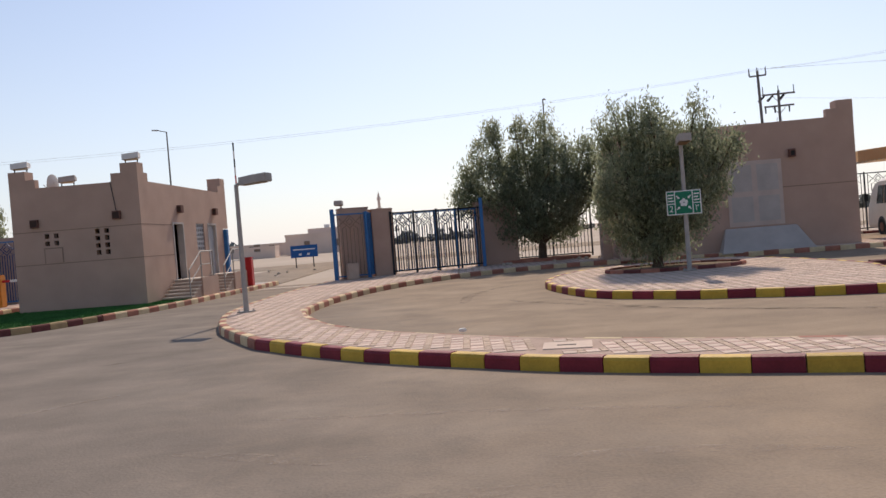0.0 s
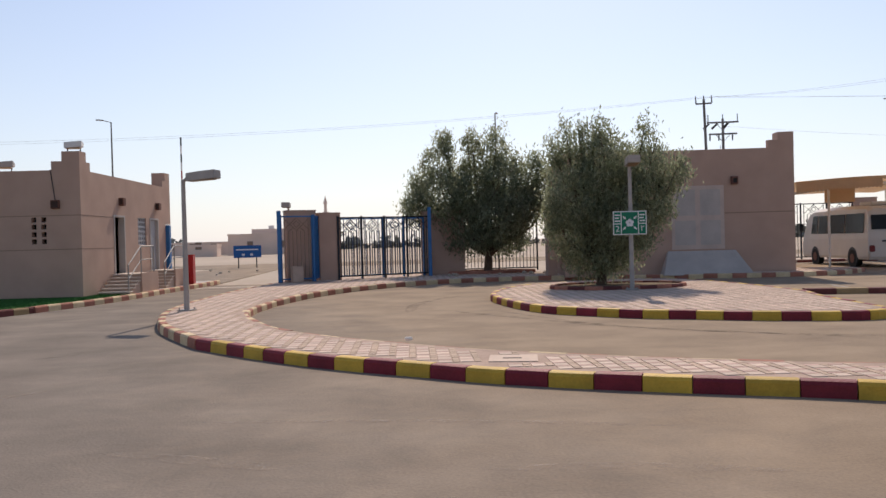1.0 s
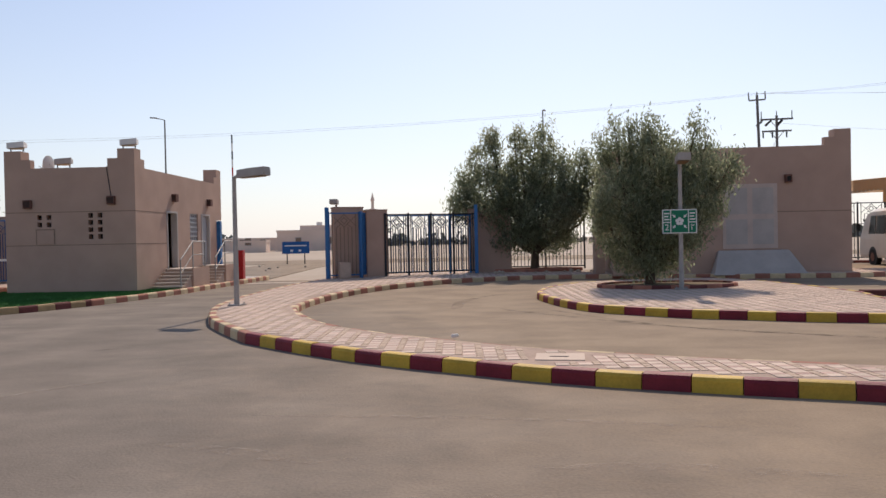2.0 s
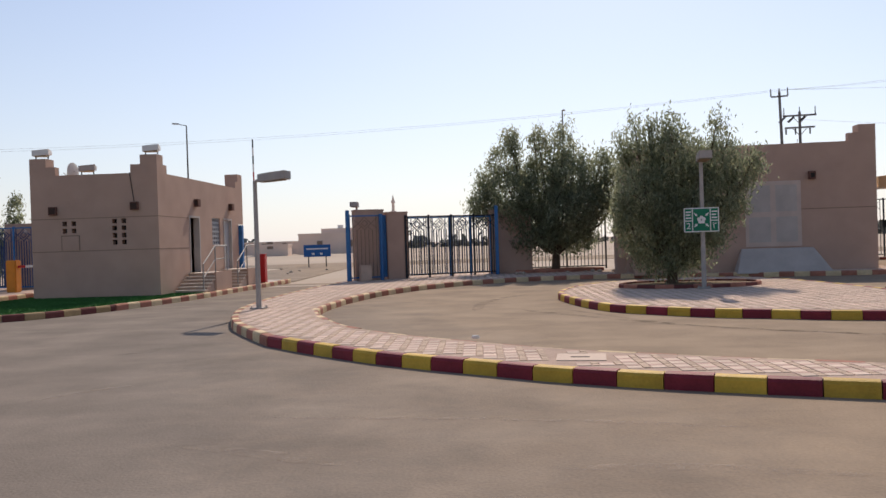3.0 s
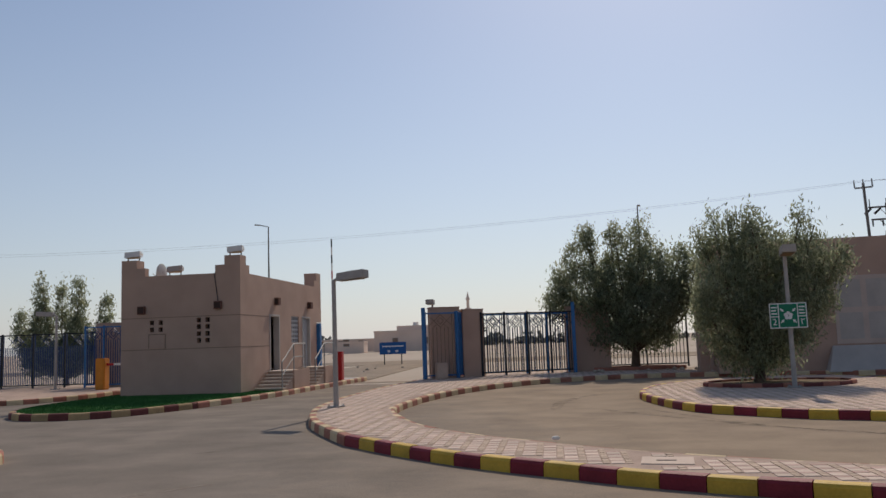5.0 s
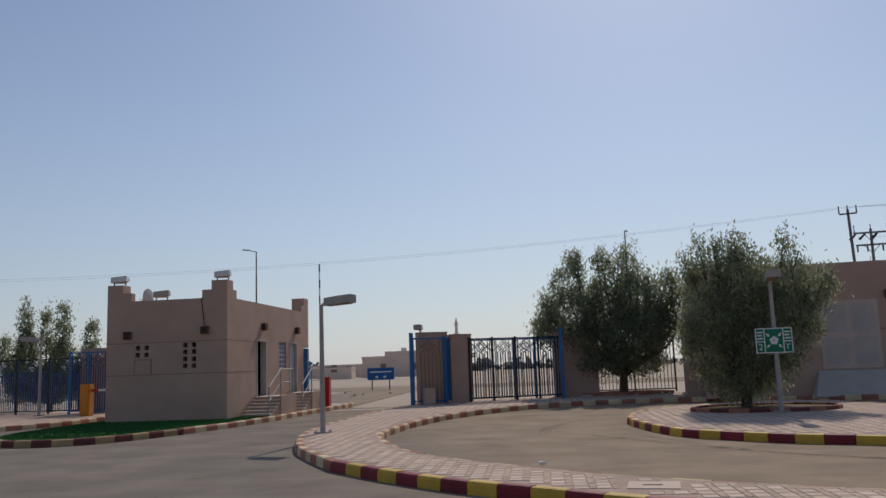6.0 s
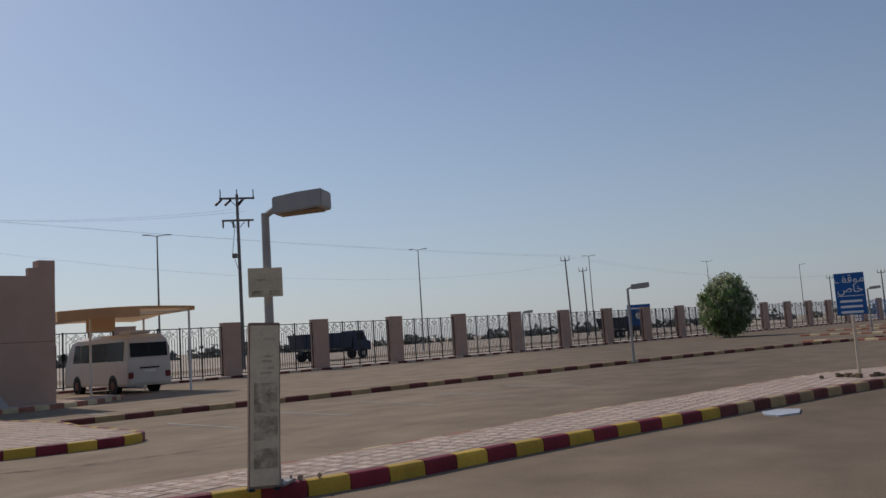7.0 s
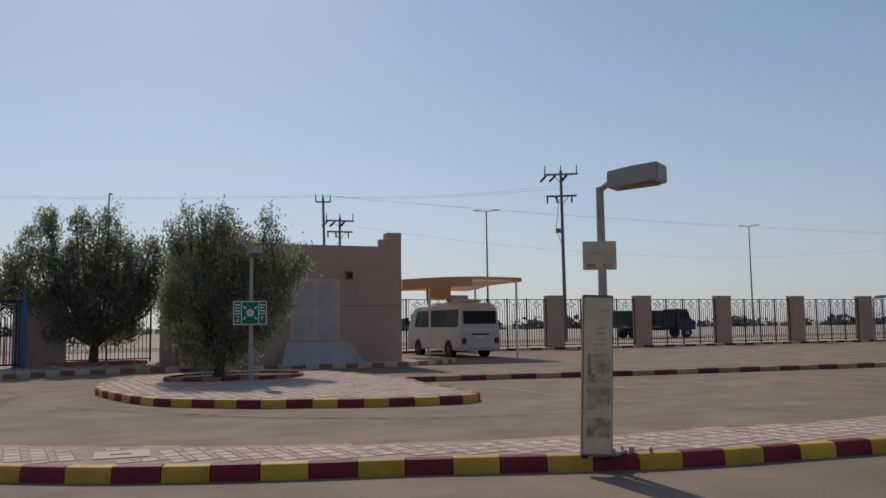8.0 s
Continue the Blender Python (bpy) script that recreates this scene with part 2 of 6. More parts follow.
BOARD = mat("sunbleached_board", (0.63, 0.52, 0.37), 0.75, 0, 0.18, 4, 30, 0.08)
BOARD_MARK = smear_mat("faded_print", (0.20, 0.155, 0.11), 0.6, 7.0)
TAIL_RED = mat("dark_red_lens", (0.16, 0.015, 0.015), 0.4, 0, 0.1, 5, 40, 0.0)
NAVY = mat("navy_steel_paint", (0.018, 0.05, 0.15), 0.5, 0.0, 0.15, 4, 60, 0.08)
SPOUT = mat("rusty_spout", (0.16, 0.075, 0.055), 0.8, 0, 0.3, 8, 50, 0.2)
# dark brown with the shade of a spout's hollow put into it
SPOUT_HOLE = mat("spout_mouth_shade", (0.06, 0.035, 0.028), 0.9, 0, 0.2, 8, 50, 0.1)
BARK = mat("bark", (0.12, 0.085, 0.06), 0.95, 0, 0.3, 6, 50, 0.6)


def leaf_mat(name, color, glow, differ=0.4):
    """A leaf: a satin face, and some daylight that comes through it."""
    m = mat(name, color, 0.75, 0, 0.25 if differ else 0.08, 1.5, 20, 0.0, island=differ, spec=0.12)
    n, l = m.node_tree.nodes, m.node_tree.links
    b, out = n["Principled BSDF"], n["Material Output"]
    tr, mx = n.new("ShaderNodeBsdfTranslucent"), n.new("ShaderNodeMixShader")
    mx.inputs[0].default_value = glow
    l.new(b.inputs["Base Color"].links[0].from_socket, tr.inputs["Color"])
    l.new(b.outputs[0], mx.inputs[1])
    l.new(tr.outputs[0], mx.inputs[2])
    l.new(mx.outputs[0], out.inputs["Surface"])
    return m


CANVAS = leaf_mat("tan_canvas", (0.74, 0.56, 0.37), 0.45, 0.0)
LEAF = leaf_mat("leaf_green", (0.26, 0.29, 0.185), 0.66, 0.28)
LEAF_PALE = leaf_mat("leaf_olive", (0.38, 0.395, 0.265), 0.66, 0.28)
LEAF_BUSH = leaf_mat("leaf_bush_green", (0.19, 0.27, 0.11), 0.6)
GRASS = mat("artificial_grass", (0.05, 0.15, 0.04), 0.9, 0, 0.25, 1.2, 50, 0.3, island=0.12, spec=0.1)
TRUCK_DARK = mat("dark_truck_paint", (0.03, 0.034, 0.05), 0.5, 0, 0.15, 3, 40, 0.03)
TRUCK_BLUE = mat("blue_truck_paint", (0.03, 0.045, 0.08), 0.5, 0, 0.15, 3, 40, 0.03)
# far walls and trees are paled: the distance haze is put into their colours
FAR_WALL = mat("far_tan_wall", (0.74, 0.58, 0.48), 0.9, 0, 0.1, 0.3, 10, 0.1)
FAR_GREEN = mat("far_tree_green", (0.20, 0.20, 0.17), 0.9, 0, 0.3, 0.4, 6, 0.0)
LINE_PAINT = mat("worn_white_line", (0.36, 0.33, 0.29), 0.8, 0, 0.25, 2, 30, 0.1)
WATER = mat("puddle_water", (0.04, 0.035, 0.03), 0.02, 0, 0.1, 2, 20, 0.0, spec=0.7)
PAPER = mat("pale_plastic_sheet", (0.50, 0.52, 0.55), 0.6, 0, 0.15, 6, 40, 0.1)
WIRE = mat("wire", (0.26, 0.26, 0.27), 0.6, 0.3, 0.1, 5, 50, 0.0)


# ---- mesh helpers ----
def mesh_object(name, bm, material, parent=None, label=""):
    me = bpy.data.meshes.new(name)
    bm.normal_update()
    bm.to_mesh(me)
    bm.free()
    for mm in (material if isinstance(material, (list, tuple)) else [material]):
        me.materials.append(mm)
    ob = new(name, me)
    if parent is not None:
        ob.parent = parent
    if label:
        ob["label"] = label
    return ob


def part(name, bm, material, parent, label=""):
    return mesh_object(name, bm, material, parent, label)


def empty(name, m, label, category, group="", kind=""):
    e = new(name)
    e.matrix_world = m
    e.empty_display_size = 0.2
    return tagged(e, label, category, group, kind)


def box(bm, x0, x1, y0, y1, z0, z1, bevel=0.0, m=None):
    r = bmesh.ops.create_cube(bm, size=1.0)
    vs = r["verts"]
    bmesh.ops.scale(bm, vec=(x1 - x0, y1 - y0, z1 - z0), verts=vs)
    bmesh.ops.translate(bm, vec=((x0 + x1) / 2, (y0 + y1) / 2, (z0 + z1) / 2), verts=vs)
    if bevel:
        es = list({e for v in vs for e in v.link_edges})
        r = bmesh.ops.bevel(bm, geom=es, offset=bevel, segments=2, affect="EDGES")
        vs = list({v for f in r["faces"] for v in f.verts})
    if m is not None:
        bmesh.ops.transform(bm, matrix=m, verts=vs)
    return bm


def cyl(bm, p, q, r0, r1=None, seg=10):
    """A tapered round bar from p to q."""
    p, q = Vector(p), Vector(q)
    d = q - p
    turn = d.to_track_quat("Z", "Y").to_matrix().to_4x4()
    bmesh.ops.create_cone(bm, cap_ends=True, segments=seg, radius1=r0, radius2=r0 if r1 is None else r1, depth=d.length,
                          matrix=Matrix.Translation((p + q) / 2) @ turn)
    return bm


def B(*args, **kw):
    return box(bmesh.new(), *args, **kw)


def C(*args, **kw):
    return cyl(bmesh.new(), *args, **kw)


def slab(points, z0, z1):
    """A flat polygon with thickness."""
    bm = bmesh.new()
    top = [bm.verts.new((x, y, z1)) for x, y in points]
    low = [bm.verts.new((x, y, z0)) for x, y in points]
    bm.faces.new(top)
    k = len(points)
    for i in range(k):
        bm.faces.new((low[i], low[(i + 1) % k], top[(i + 1) % k], top[i]))
    bmesh.ops.recalc_face_normals(bm, faces=bm.faces)
    bmesh.ops.triangulate(bm, faces=[f for f in bm.faces if len(f.verts) > 4])
    return bm


def smooth_path(points, closed=False, step=0.25):
    """A Catmull-Rom line through the points, in even steps."""
    p = [Vector(q) for q in points]
    k = len(p)
    out = []
    for i in range(k if closed else k - 1):
        a = p[(i - 1) % k] if closed or i > 0 else p[0] * 2 - p[1]
        b, c = p[i], p[(i + 1) % k]
        d = p[(i + 2) % k] if closed or i + 2 < k else p[-1] * 2 - p[-2]
        n = max(2, int((c - b).length / step))
        for j in range(n):
            t = j / n
            out.append(0.5 * (2 * b + (c - a) * t + (2 * a - 5 * b + 4 * c - d) * t * t + (3 * b - a - 3 * c + d) * t ** 3))
    if not closed:
        out.append(p[-1])
    return out


def resample(line, step):
    """Points at even distances along a line."""
    out, acc = [line[0].copy()], 0.0
    for a, b in zip(line, line[1:]):
        seg = (b - a).length
        while acc + seg >= step:
            a = a + (b - a) * ((step - acc) / (b - a).length)
            out.append(a.copy())
            seg, acc = (b - a).length, 0.0
        acc += seg
    return out


def kerb_line(parent, points, side=1, closed=False, h=0.17, w=0.16, length=0.5, phase=0.0, mats=(KERB_RED, KERB_YELLOW), start=0, z=0.0, worn=None):
    """Painted kerb stones along a line; the paving lies on the side (1: left of the way along it).
    Past worn[0] along x the stones carry the older paints of worn[1]."""
    line = smooth_path(points, closed)
    if closed:
        line.append(line[0].copy())
    sub = 3
    lead = []
    if phase:
        lead = resample(line, phase)[:2]
        while len(line) > 1 and phase > (line[1] - line[0]).length:
            phase -= (line[1] - line[0]).length
            line = line[1:]
        line = [lead[1]] + line[1:]
    pts = resample(line, length / sub)
    if (line[-1] - pts[-1]).length > length / sub * 0.4:
        pts.append(line[-1])
    prof = [(0.0, 0.0), (0.004, h * 0.75), (0.022, h * 0.95), (0.05, h), (w, h), (w, 0.0)]
    rnd = random.Random(len(points))
    for b in range((len(pts) - 2) // sub + 1):
        idx = list(range(b * sub, min(b * sub + sub, len(pts) - 1) + 1))
        if len(idx) < 2:
            continue
        bm, rings = bmesh.new(), []
        up = rnd.uniform(-0.006, 0.006)
        for j, i in enumerate(idx):
            t = (pts[min(i + 1, len(pts) - 1)] - pts[max(i - 1, 0)]).normalized()
            nrm = Vector((-t.y, t.x)) * side
            along = 0.006 if j == 0 else (-0.006 if j == len(idx) - 1 else 0.0)
            c = pts[i] + t * along
            rings.append([bm.verts.new((*(c + nrm * a), z + (q + up if q else 0.0))) for a, q in prof])
        k = len(prof)
        for r, s in zip(rings, rings[1:]):
            for i in range(k):
                bm.faces.new((r[i], r[(i + 1) % k], s[(i + 1) % k], s[i]))
        bm.faces.new(rings[0])
        bm.faces.new(rings[-1][::-1])
        bmesh.ops.recalc_face_normals(bm, faces=bm.faces)
        paints = worn[1] if worn and pts[idx[0]].x > worn[0] else mats
        part("kerb_stone", bm, paints[(b + start) % 2], parent)


def inside(x, y, poly):
    hit, k = False, len(poly)
    for i in range(k):
        (x0, y0), (x1, y1) = poly[i], poly[(i + 1) % k]
        if (y0 > y) != (y1 > y) and x < (x1 - x0) * (y - y0) / (y1 - y0) + x0:
            hit = not hit
    return hit


def inset(poly, d):
    """The polygon drawn in by d on all sides."""
    k = len(poly)
    area = sum(poly[i][0] * poly[(i + 1) % k][1] - poly[(i + 1) % k][0] * poly[i][1] for i in range(k))
    sg_ = 1 if area > 0 else -1
    out = []
    for i in range(k):
        a, b, c = Vector(poly[i - 1]), Vector(poly[i]), Vector(poly[(i + 1) % k])
        e, f = (b - a), (c - b)
        if e.length < 1e-6 or f.length < 1e-6:
            continue
        n = (Vector((-e.y, e.x)).normalized() + Vector((-f.y, f.x)).normalized())
        if n.length < 0.2:
            continue
        n.normalize()
        out.append((b.x + n.x * d * sg_, b.y + n.y * d * sg_))
    return out


def edge_gap(x, y, poly):
    best, k = 1e9, len(poly)
    for i in range(k):
        ax, ay = poly[i]
        bx, by = poly[(i + 1) % k]
        dx, dy = bx - ax, by - ay
        t = max(0, min(1, ((x - ax) * dx + (y - ay) * dy) / (dx * dx + dy * dy + 1e-9)))
        best = min(best, math.hypot(x - ax - t * dx, y - ay - t * dy))
    return best


# ---- ground, roads, pavements ----
def rolling_ground():
    """One sheet of sand that reaches the horizon."""
    bm = bmesh.new()
    rings = [0, 40, 80, 130, 200, 320, 600, 1200, 2600]
    seg, last = 48, None
    c = bm.verts.new((0, 0, -0.03))
    for r in rings[1:]:
        ring = [bm.verts.new((r * math.cos(2 * math.pi * i / seg), r * math.sin(2 * math.pi * i / seg), -0.03)) for i in range(seg)]
        for i in range(seg):
            if last is None:
                bm.faces.new((c, ring[i], ring[(i + 1) % seg]))
            else:
                bm.faces.new((last[i], ring[i], ring[(i + 1) % seg], last[(i + 1) % seg]))
        last = ring
    return bm


tagged(mesh_object("ground", rolling_ground(), SAND), "pale sandy desert ground reaching the horizon", "ground", kind="structure")
YARD = [(-60, -40), (100, -40), (146, 10), (152, 26.2), (17, 43), (-4, 36.5), (-4.6, 34.2), (-8.4, 34.2), (-9, 60), (-14, 60), (-15, 36), (-60, 36)]
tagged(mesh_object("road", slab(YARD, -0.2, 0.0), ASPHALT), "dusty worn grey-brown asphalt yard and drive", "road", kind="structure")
FAR_ROAD = [(-200, 62), (-14, 60), (-9, 60), (60, 58), (260, 36), (262, 46), (60, 69), (-9, 72), (-200, 75)]
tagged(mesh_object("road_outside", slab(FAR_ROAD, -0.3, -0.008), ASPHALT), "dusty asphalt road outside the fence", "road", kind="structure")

KH = 0.17


def tiles(name, poly, gap=0.17, z=KH, parent=None, holes=(), region=None, plain=False):
    """Pavers in a pattern: cream blocks set in pink bands, as one joined mesh of loose blocks."""
    xs, ys = [p[0] for p in poly], [p[1] for p in poly]
    px, py = 0.26, 0.25
    kinds = [(0.0, 0.167, 0.0, 0.168, 1), (0.171, 0.256, 0.0, 0.121, 2), (0.171, 0.256, 0.125, 0.246, 2), (0.0, 0.167, 0.172, 0.246, 0)]
    verts, faces, mi, loose = [], [], [], {}
    rnd = random.Random(7)
    for i in range(int((max(xs) - min(xs)) / px) + 1):
        for j in range(int((max(ys) - min(ys)) / py) + 1):
            ox, oy = min(xs) + i * px, min(ys) + j * py
            if not inside(ox + 0.13, oy + 0.1, poly) or edge_gap(ox + 0.13, oy + 0.1, poly) < gap + 0.12:
                continue
            if any(inside(ox + 0.13, oy + 0.1, h) or edge_gap(ox + 0.13, oy + 0.1, h) < 0.12 for h in holes):
                continue
            single = region and region[0] < ox < region[1] and region[2] < oy < region[3]
            for q, (x0, x1, y0, y1, k) in enumerate(kinds):
                if single:
                    if q not in loose:
                        me1 = bpy.data.meshes.new("paver")
                        c1, w1, d1 = 0.006, x1 - x0, y1 - y0
                        me1.from_pydata([(0, 0, -0.03), (w1, 0, -0.03), (w1, d1, -0.03), (0, d1, -0.03), (c1, c1, 0), (w1 - c1, c1, 0), (w1 - c1, d1 - c1, 0), (c1, d1 - c1, 0)], [],
                                        [(4, 5, 6, 7), (0, 1, 5, 4), (1, 2, 6, 5), (2, 3, 7, 6), (3, 0, 4, 7), (3, 2, 1, 0)])
                        me1.materials.append((PINK_ONE, CREAM_ONE, TAN_ONE)[k])
                        loose[q] = me1
                    ob1 = new("paver", loose[q])
                    ob1.parent = parent
                    ob1.location = (ox + x0, oy + y0, z + rnd.uniform(-0.002, 0.002))
                    continue
                t = z + rnd.uniform(-0.002, 0.002)
                b = len(verts)
                c = 0.006
                for dx, dy, dz in ((0, 0, -0.02), (1, 0, -0.02), (1, 1, -0.02), (0, 1, -0.02)):
                    verts.append((ox + (x1 if dx else x0), oy + (y1 if dy else y0), t + dz))
                for dx, dy in ((0, 0), (1, 0), (1, 1), (0, 1)):
                    verts.append((ox + (x1 - c if dx else x0 + c), oy + (y1 - c if dy else y0 + c), t))
                faces.append((b + 4, b + 5, b + 6, b + 7))
                mi.append(k)
                for e in range(4):
                    faces.append((b + e, b + (e + 1) % 4, b + 4 + (e + 1) % 4, b + 4 + e))
                    mi.append(k)
    me = bpy.data.meshes.new(name)
    me.from_pydata(verts, [], faces)
    me.materials.append(PAVE_TAN if plain else PAVE_PINK)
    me.materials.append(PAVE_TAN if plain else PAVE_CREAM)
    me.materials.append(PAVE_TAN)
    me.polygons.foreach_set("material_index", mi)
    ob = new(name, me)
    ob.parent = parent
    tagged(ob, kind="stuff")
    return ob


FRONT = [(23.0, 2.2), (19.5, 3.45), (17.0, 4.22), (15.0, 4.68), (13.0, 5.14), (11.5, 5.5), (10.0, 5.85), (8.2, 6.22), (7.1, 6.42), (6.1, 6.7),
         (5.3, 7.04), (4.5, 7.42), (3.72, 7.79), (2.78, 8.15), (1.76, 8.6), (1.22, 8.88), (0.63, 9.22), (0.0, 9.7), (-0.7, 10.2), (-1.48, 10.85), (-2.42, 11.8),
         (-3.5, 13.05), (-4.35, 14.65), (-5.0, 16.1), (-5.6, 18.2), (-5.9, 20.2), (-6.0, 23.0), (-5.85, 27.0), (-5.45, 31.0)]
REAR = [(23.6, 2.7), (23.4, 4.0), (22.3, 4.95), (19.9, 5.85), (15.8, 6.65), (12.6, 7.35), (9.8, 7.75), (8.0, 8.05), (6.87, 8.22), (5.9, 8.5),
        (4.69, 8.86), (3.82, 9.24), (2.7, 9.78), (1.46, 10.5), (0.78, 10.98), (-0.15, 11.81), (-1.39, 13.06), (-2.39, 14.52), (-3.02, 16.01), (-3.56, 17.7),
        (-3.75, 19.5), (-3.6, 21.7), (-3.0, 24.6), (-2.0, 27.0), (-0.6, 29.0), (0.8, 30.2), (2.5, 30.9), (4.5, 31.0), (6.8, 30.2), (8.9, 29.4), (10.9, 28.85),
        (12.8, 28.5), (14.4, 28.55), (16.0, 29.3), (17.2, 30.4)]
front_s = [tuple(v) for v in smooth_path(FRONT, step=0.5)]
rear_s = [tuple(v) for v in smooth_path(REAR, step=0.5)]
OUTER = front_s + [(-5.3, 34.0), (1.5, 37.2), (5.2, 37.2), (5.3, 33.5), (14.0, 32.6), (17.3, 31.4)] + rear_s[::-1]
pavement = empty("pavement", pose(0, 0, 0), "pink and cream block paving round the curved drive, with painted kerb", "pavement", kind="structure")
part("paving_bed", slab(inset(OUTER, 0.1), -0.1, KH - 0.007), GROUT, pavement)
MANHOLE = [(0.80, 9.62), (1.42, 9.52), (1.50, 10.1), (0.88, 10.2)]
tiles("paver_field", OUTER, parent=pavement, holes=[MANHOLE], region=(0.4, 3.6, 7.0, 11.6))
kerb_line(pavement, FRONT[:10] + [(5.95, 6.757)], side=-1, start=1, length=0.505, worn=(13.5, (KERB_MAROON, KERB_OCHRE)))
kerb_line(pavement, [(5.95, 6.757)] + FRONT[10:22], side=-1, start=0)
kerb_line(pavement, FRONT[21:], side=-1, mats=(KERB_PINK, KERB_CREAM), start=0)
kerb_line(pavement, REAR[:22], side=1, mats=(KERB_CREAM, KERB_PINK), h=0.16)
kerb_line(pavement, REAR[21:], side=1, mats=(KERB_PINK, KERB_CREAM))

ISLE = [(2.05, 21.9), (2.2, 19.4), (2.7, 17.5), (3.5, 16.5), (4.4, 15.65), (5.1, 15.3), (6.2, 14.68), (7.5, 14.25), (8.2, 14.2),
        (8.75, 14.65), (8.95, 15.9), (9.2, 18.0), (9.6, 19.9), (9.4, 23.5), (8.8, 26.6), (7.2, 27.4), (4.9, 26.7), (3.0, 24.8)]
RING_C, RING_RX, RING_RY = (5.78, 22.95), 1.95, 1.3
ring_poly = [(RING_C[0] + RING_RX * math.cos(a * math.pi / 12), RING_C[1] + RING_RY * math.sin(a * math.pi / 12)) for a in range(24)]
isle_s = [tuple(v) for v in smooth_path(ISLE, closed=True, step=0.5)]
island = empty("traffic_island", pose(0, 0, 0), "traffic island with pink and cream paving and painted kerb", "traffic island", kind="structure")
part("paving_bed", slab(inset(isle_s, 0.1), -0.1, KH - 0.007), GROUT, island)
tiles("paver_field", isle_s, parent=island, holes=[ring_poly])
kerb_line(island, ISLE, side=1, closed=True, start=1)

tree_ring = empty("tree_ring", pose(0, 0, 0), "low painted kerb ring with bare soil round the tree", "tree ring", kind="structure")
kerb_line(tree_ring, ring_poly[::2], side=1, closed=True, h=0.11, w=0.12, z=KH - 0.01, mats=(KERB_MAROON, KERB_PINK))
part("soil", slab([(RING_C[0] + 0.95 * (x - RING_C[0]), RING_C[1] + 0.95 * (y - RING_C[1])) for x, y in ring_poly], 0.1, KH + 0.05), SOIL, tree_ring)

ring2 = [(3.3 + 2.0 * math.cos(a * math.pi / 8), 35.0 + 0.85 * math.sin(a * math.pi / 8)) for a in range(16)]
tree_ring2 = empty("tree_ring", pose(0, 0, 0), "low faded kerb ring with bare soil beside the fence", "tree ring", kind="structure")
kerb_line(tree_ring2, ring2, side=1, closed=True, h=0.14, w=0.12, z=KH - 0.01, mats=(KERB_PINK, KERB_PINK))
part("soil", slab([(3.3 + 0.95 * (x - 3.3), 35.0 + 0.95 * (y - 35.0)) for x, y in ring2], 0.1, KH + 0.07), SOIL, tree_ring2)

BOOTH_ISLE = [(-14.9, 35.6), (-14.9, 27.0), (-15.0, 23.0), (-14.6, 20.6), (-13.7, 19.3), (-12.5, 18.85), (-11.3, 19.2), (-10.5, 20.3), (-9.9, 21.8),
              (-9.3, 24.2), (-8.95, 26.5), (-8.75, 29.3), (-8.45, 33.0), (-8.3, 35.6)]
bisle_s = [tuple(v) for v in smooth_path(BOOTH_ISLE, step=0.5)]
booth_island = empty("booth_island", pose(0, 0, 0), "kerbed island with artificial grass under the gatehouse", "traffic island", kind="structure")
part("bed", slab(inset(bisle_s, 0.1), -0.1, KH - 0.015), CONCRETE, booth_island)
kerb_line(booth_island, BOOTH_ISLE[:9], side=1, start=0, mats=(KERB_MAROON, KERB_OCHRE))
kerb_line(booth_island, BOOTH_ISLE[8:], side=1, start=0, mats=(KERB_PINK, KERB_CREAM))


def grass_blades(poly, n, h, z):
    verts, faces = [], []
    rnd = random.Random(11)
    xs, ys = [p[0] for p in poly], [p[1] for p in poly]
    while len(faces) < n:
        x, y = rnd.uniform(min(xs), max(xs)), rnd.uniform(min(ys), max(ys))
        if not inside(x, y, poly):
            continue
        a, s = rnd.uniform(0, math.pi), rnd.uniform(0.6, 1.2)
        b = len(verts)
        dx, dy = 0.02 * math.cos(a), 0.02 * math.sin(a)
        verts += [(x - dx, y - dy, z), (x + dx, y + dy, z), (x + rnd.uniform(-.02, .02), y + rnd.uniform(-.02, .02), z + h * s)]
        faces.append((b, b + 1, b + 2))
    me = bpy.data.meshes.new("grass")
    me.from_pydata(verts, [], faces)
    me.materials.append(GRASS)
    return new("grass", me)


def shrink(poly, d):
    cx, cy = sum(p[0] for p in poly) / len(poly), sum(p[1] for p in poly) / len(poly)
    out = []
    for x, y in poly:
        r = math.hypot(x - cx, y - cy)
        out.append((cx + (x - cx) * (1 - d / r), cy + (y - cy) * (1 - d / r)))
    return out


GRASS_POLY = shrink([p for p in bisle_s if p[1] < 27.5], 0.2)
grass = grass_blades(GRASS_POLY, 26000, 0.035, KH)
tagged(grass, "bright green artificial turf in front of the gatehouse", "grass", kind="stuff")
part("turf_backing", slab(GRASS_POLY, 0.1, KH + 0.008), GRASS, booth_island)

LEFT2 = [(-60, 20.5), (-22, 23.2), (-18.5, 24.6), (-17.0, 26.4), (-16.6, 29.0), (-16.5, 36.0), (-60, 36.0)]
left_pave = empty("pavement", pose(0, 0, 0), "tan paved pavement with faded kerb beside the exit lane", "pavement", kind="structure")
part("bed", slab(inset(LEFT2, 0.1), -0.1, 0.15), GROUT, left_pave)
kerb_line(left_pave, [(-34, 22.4), (-26, 22.9), (-22, 23.2), (-18.5, 24.6), (-17.0, 26.4), (-16.6, 29.0), (-16.5, 36.0)], side=1, mats=(KERB_PINK, KERB_CREAM))
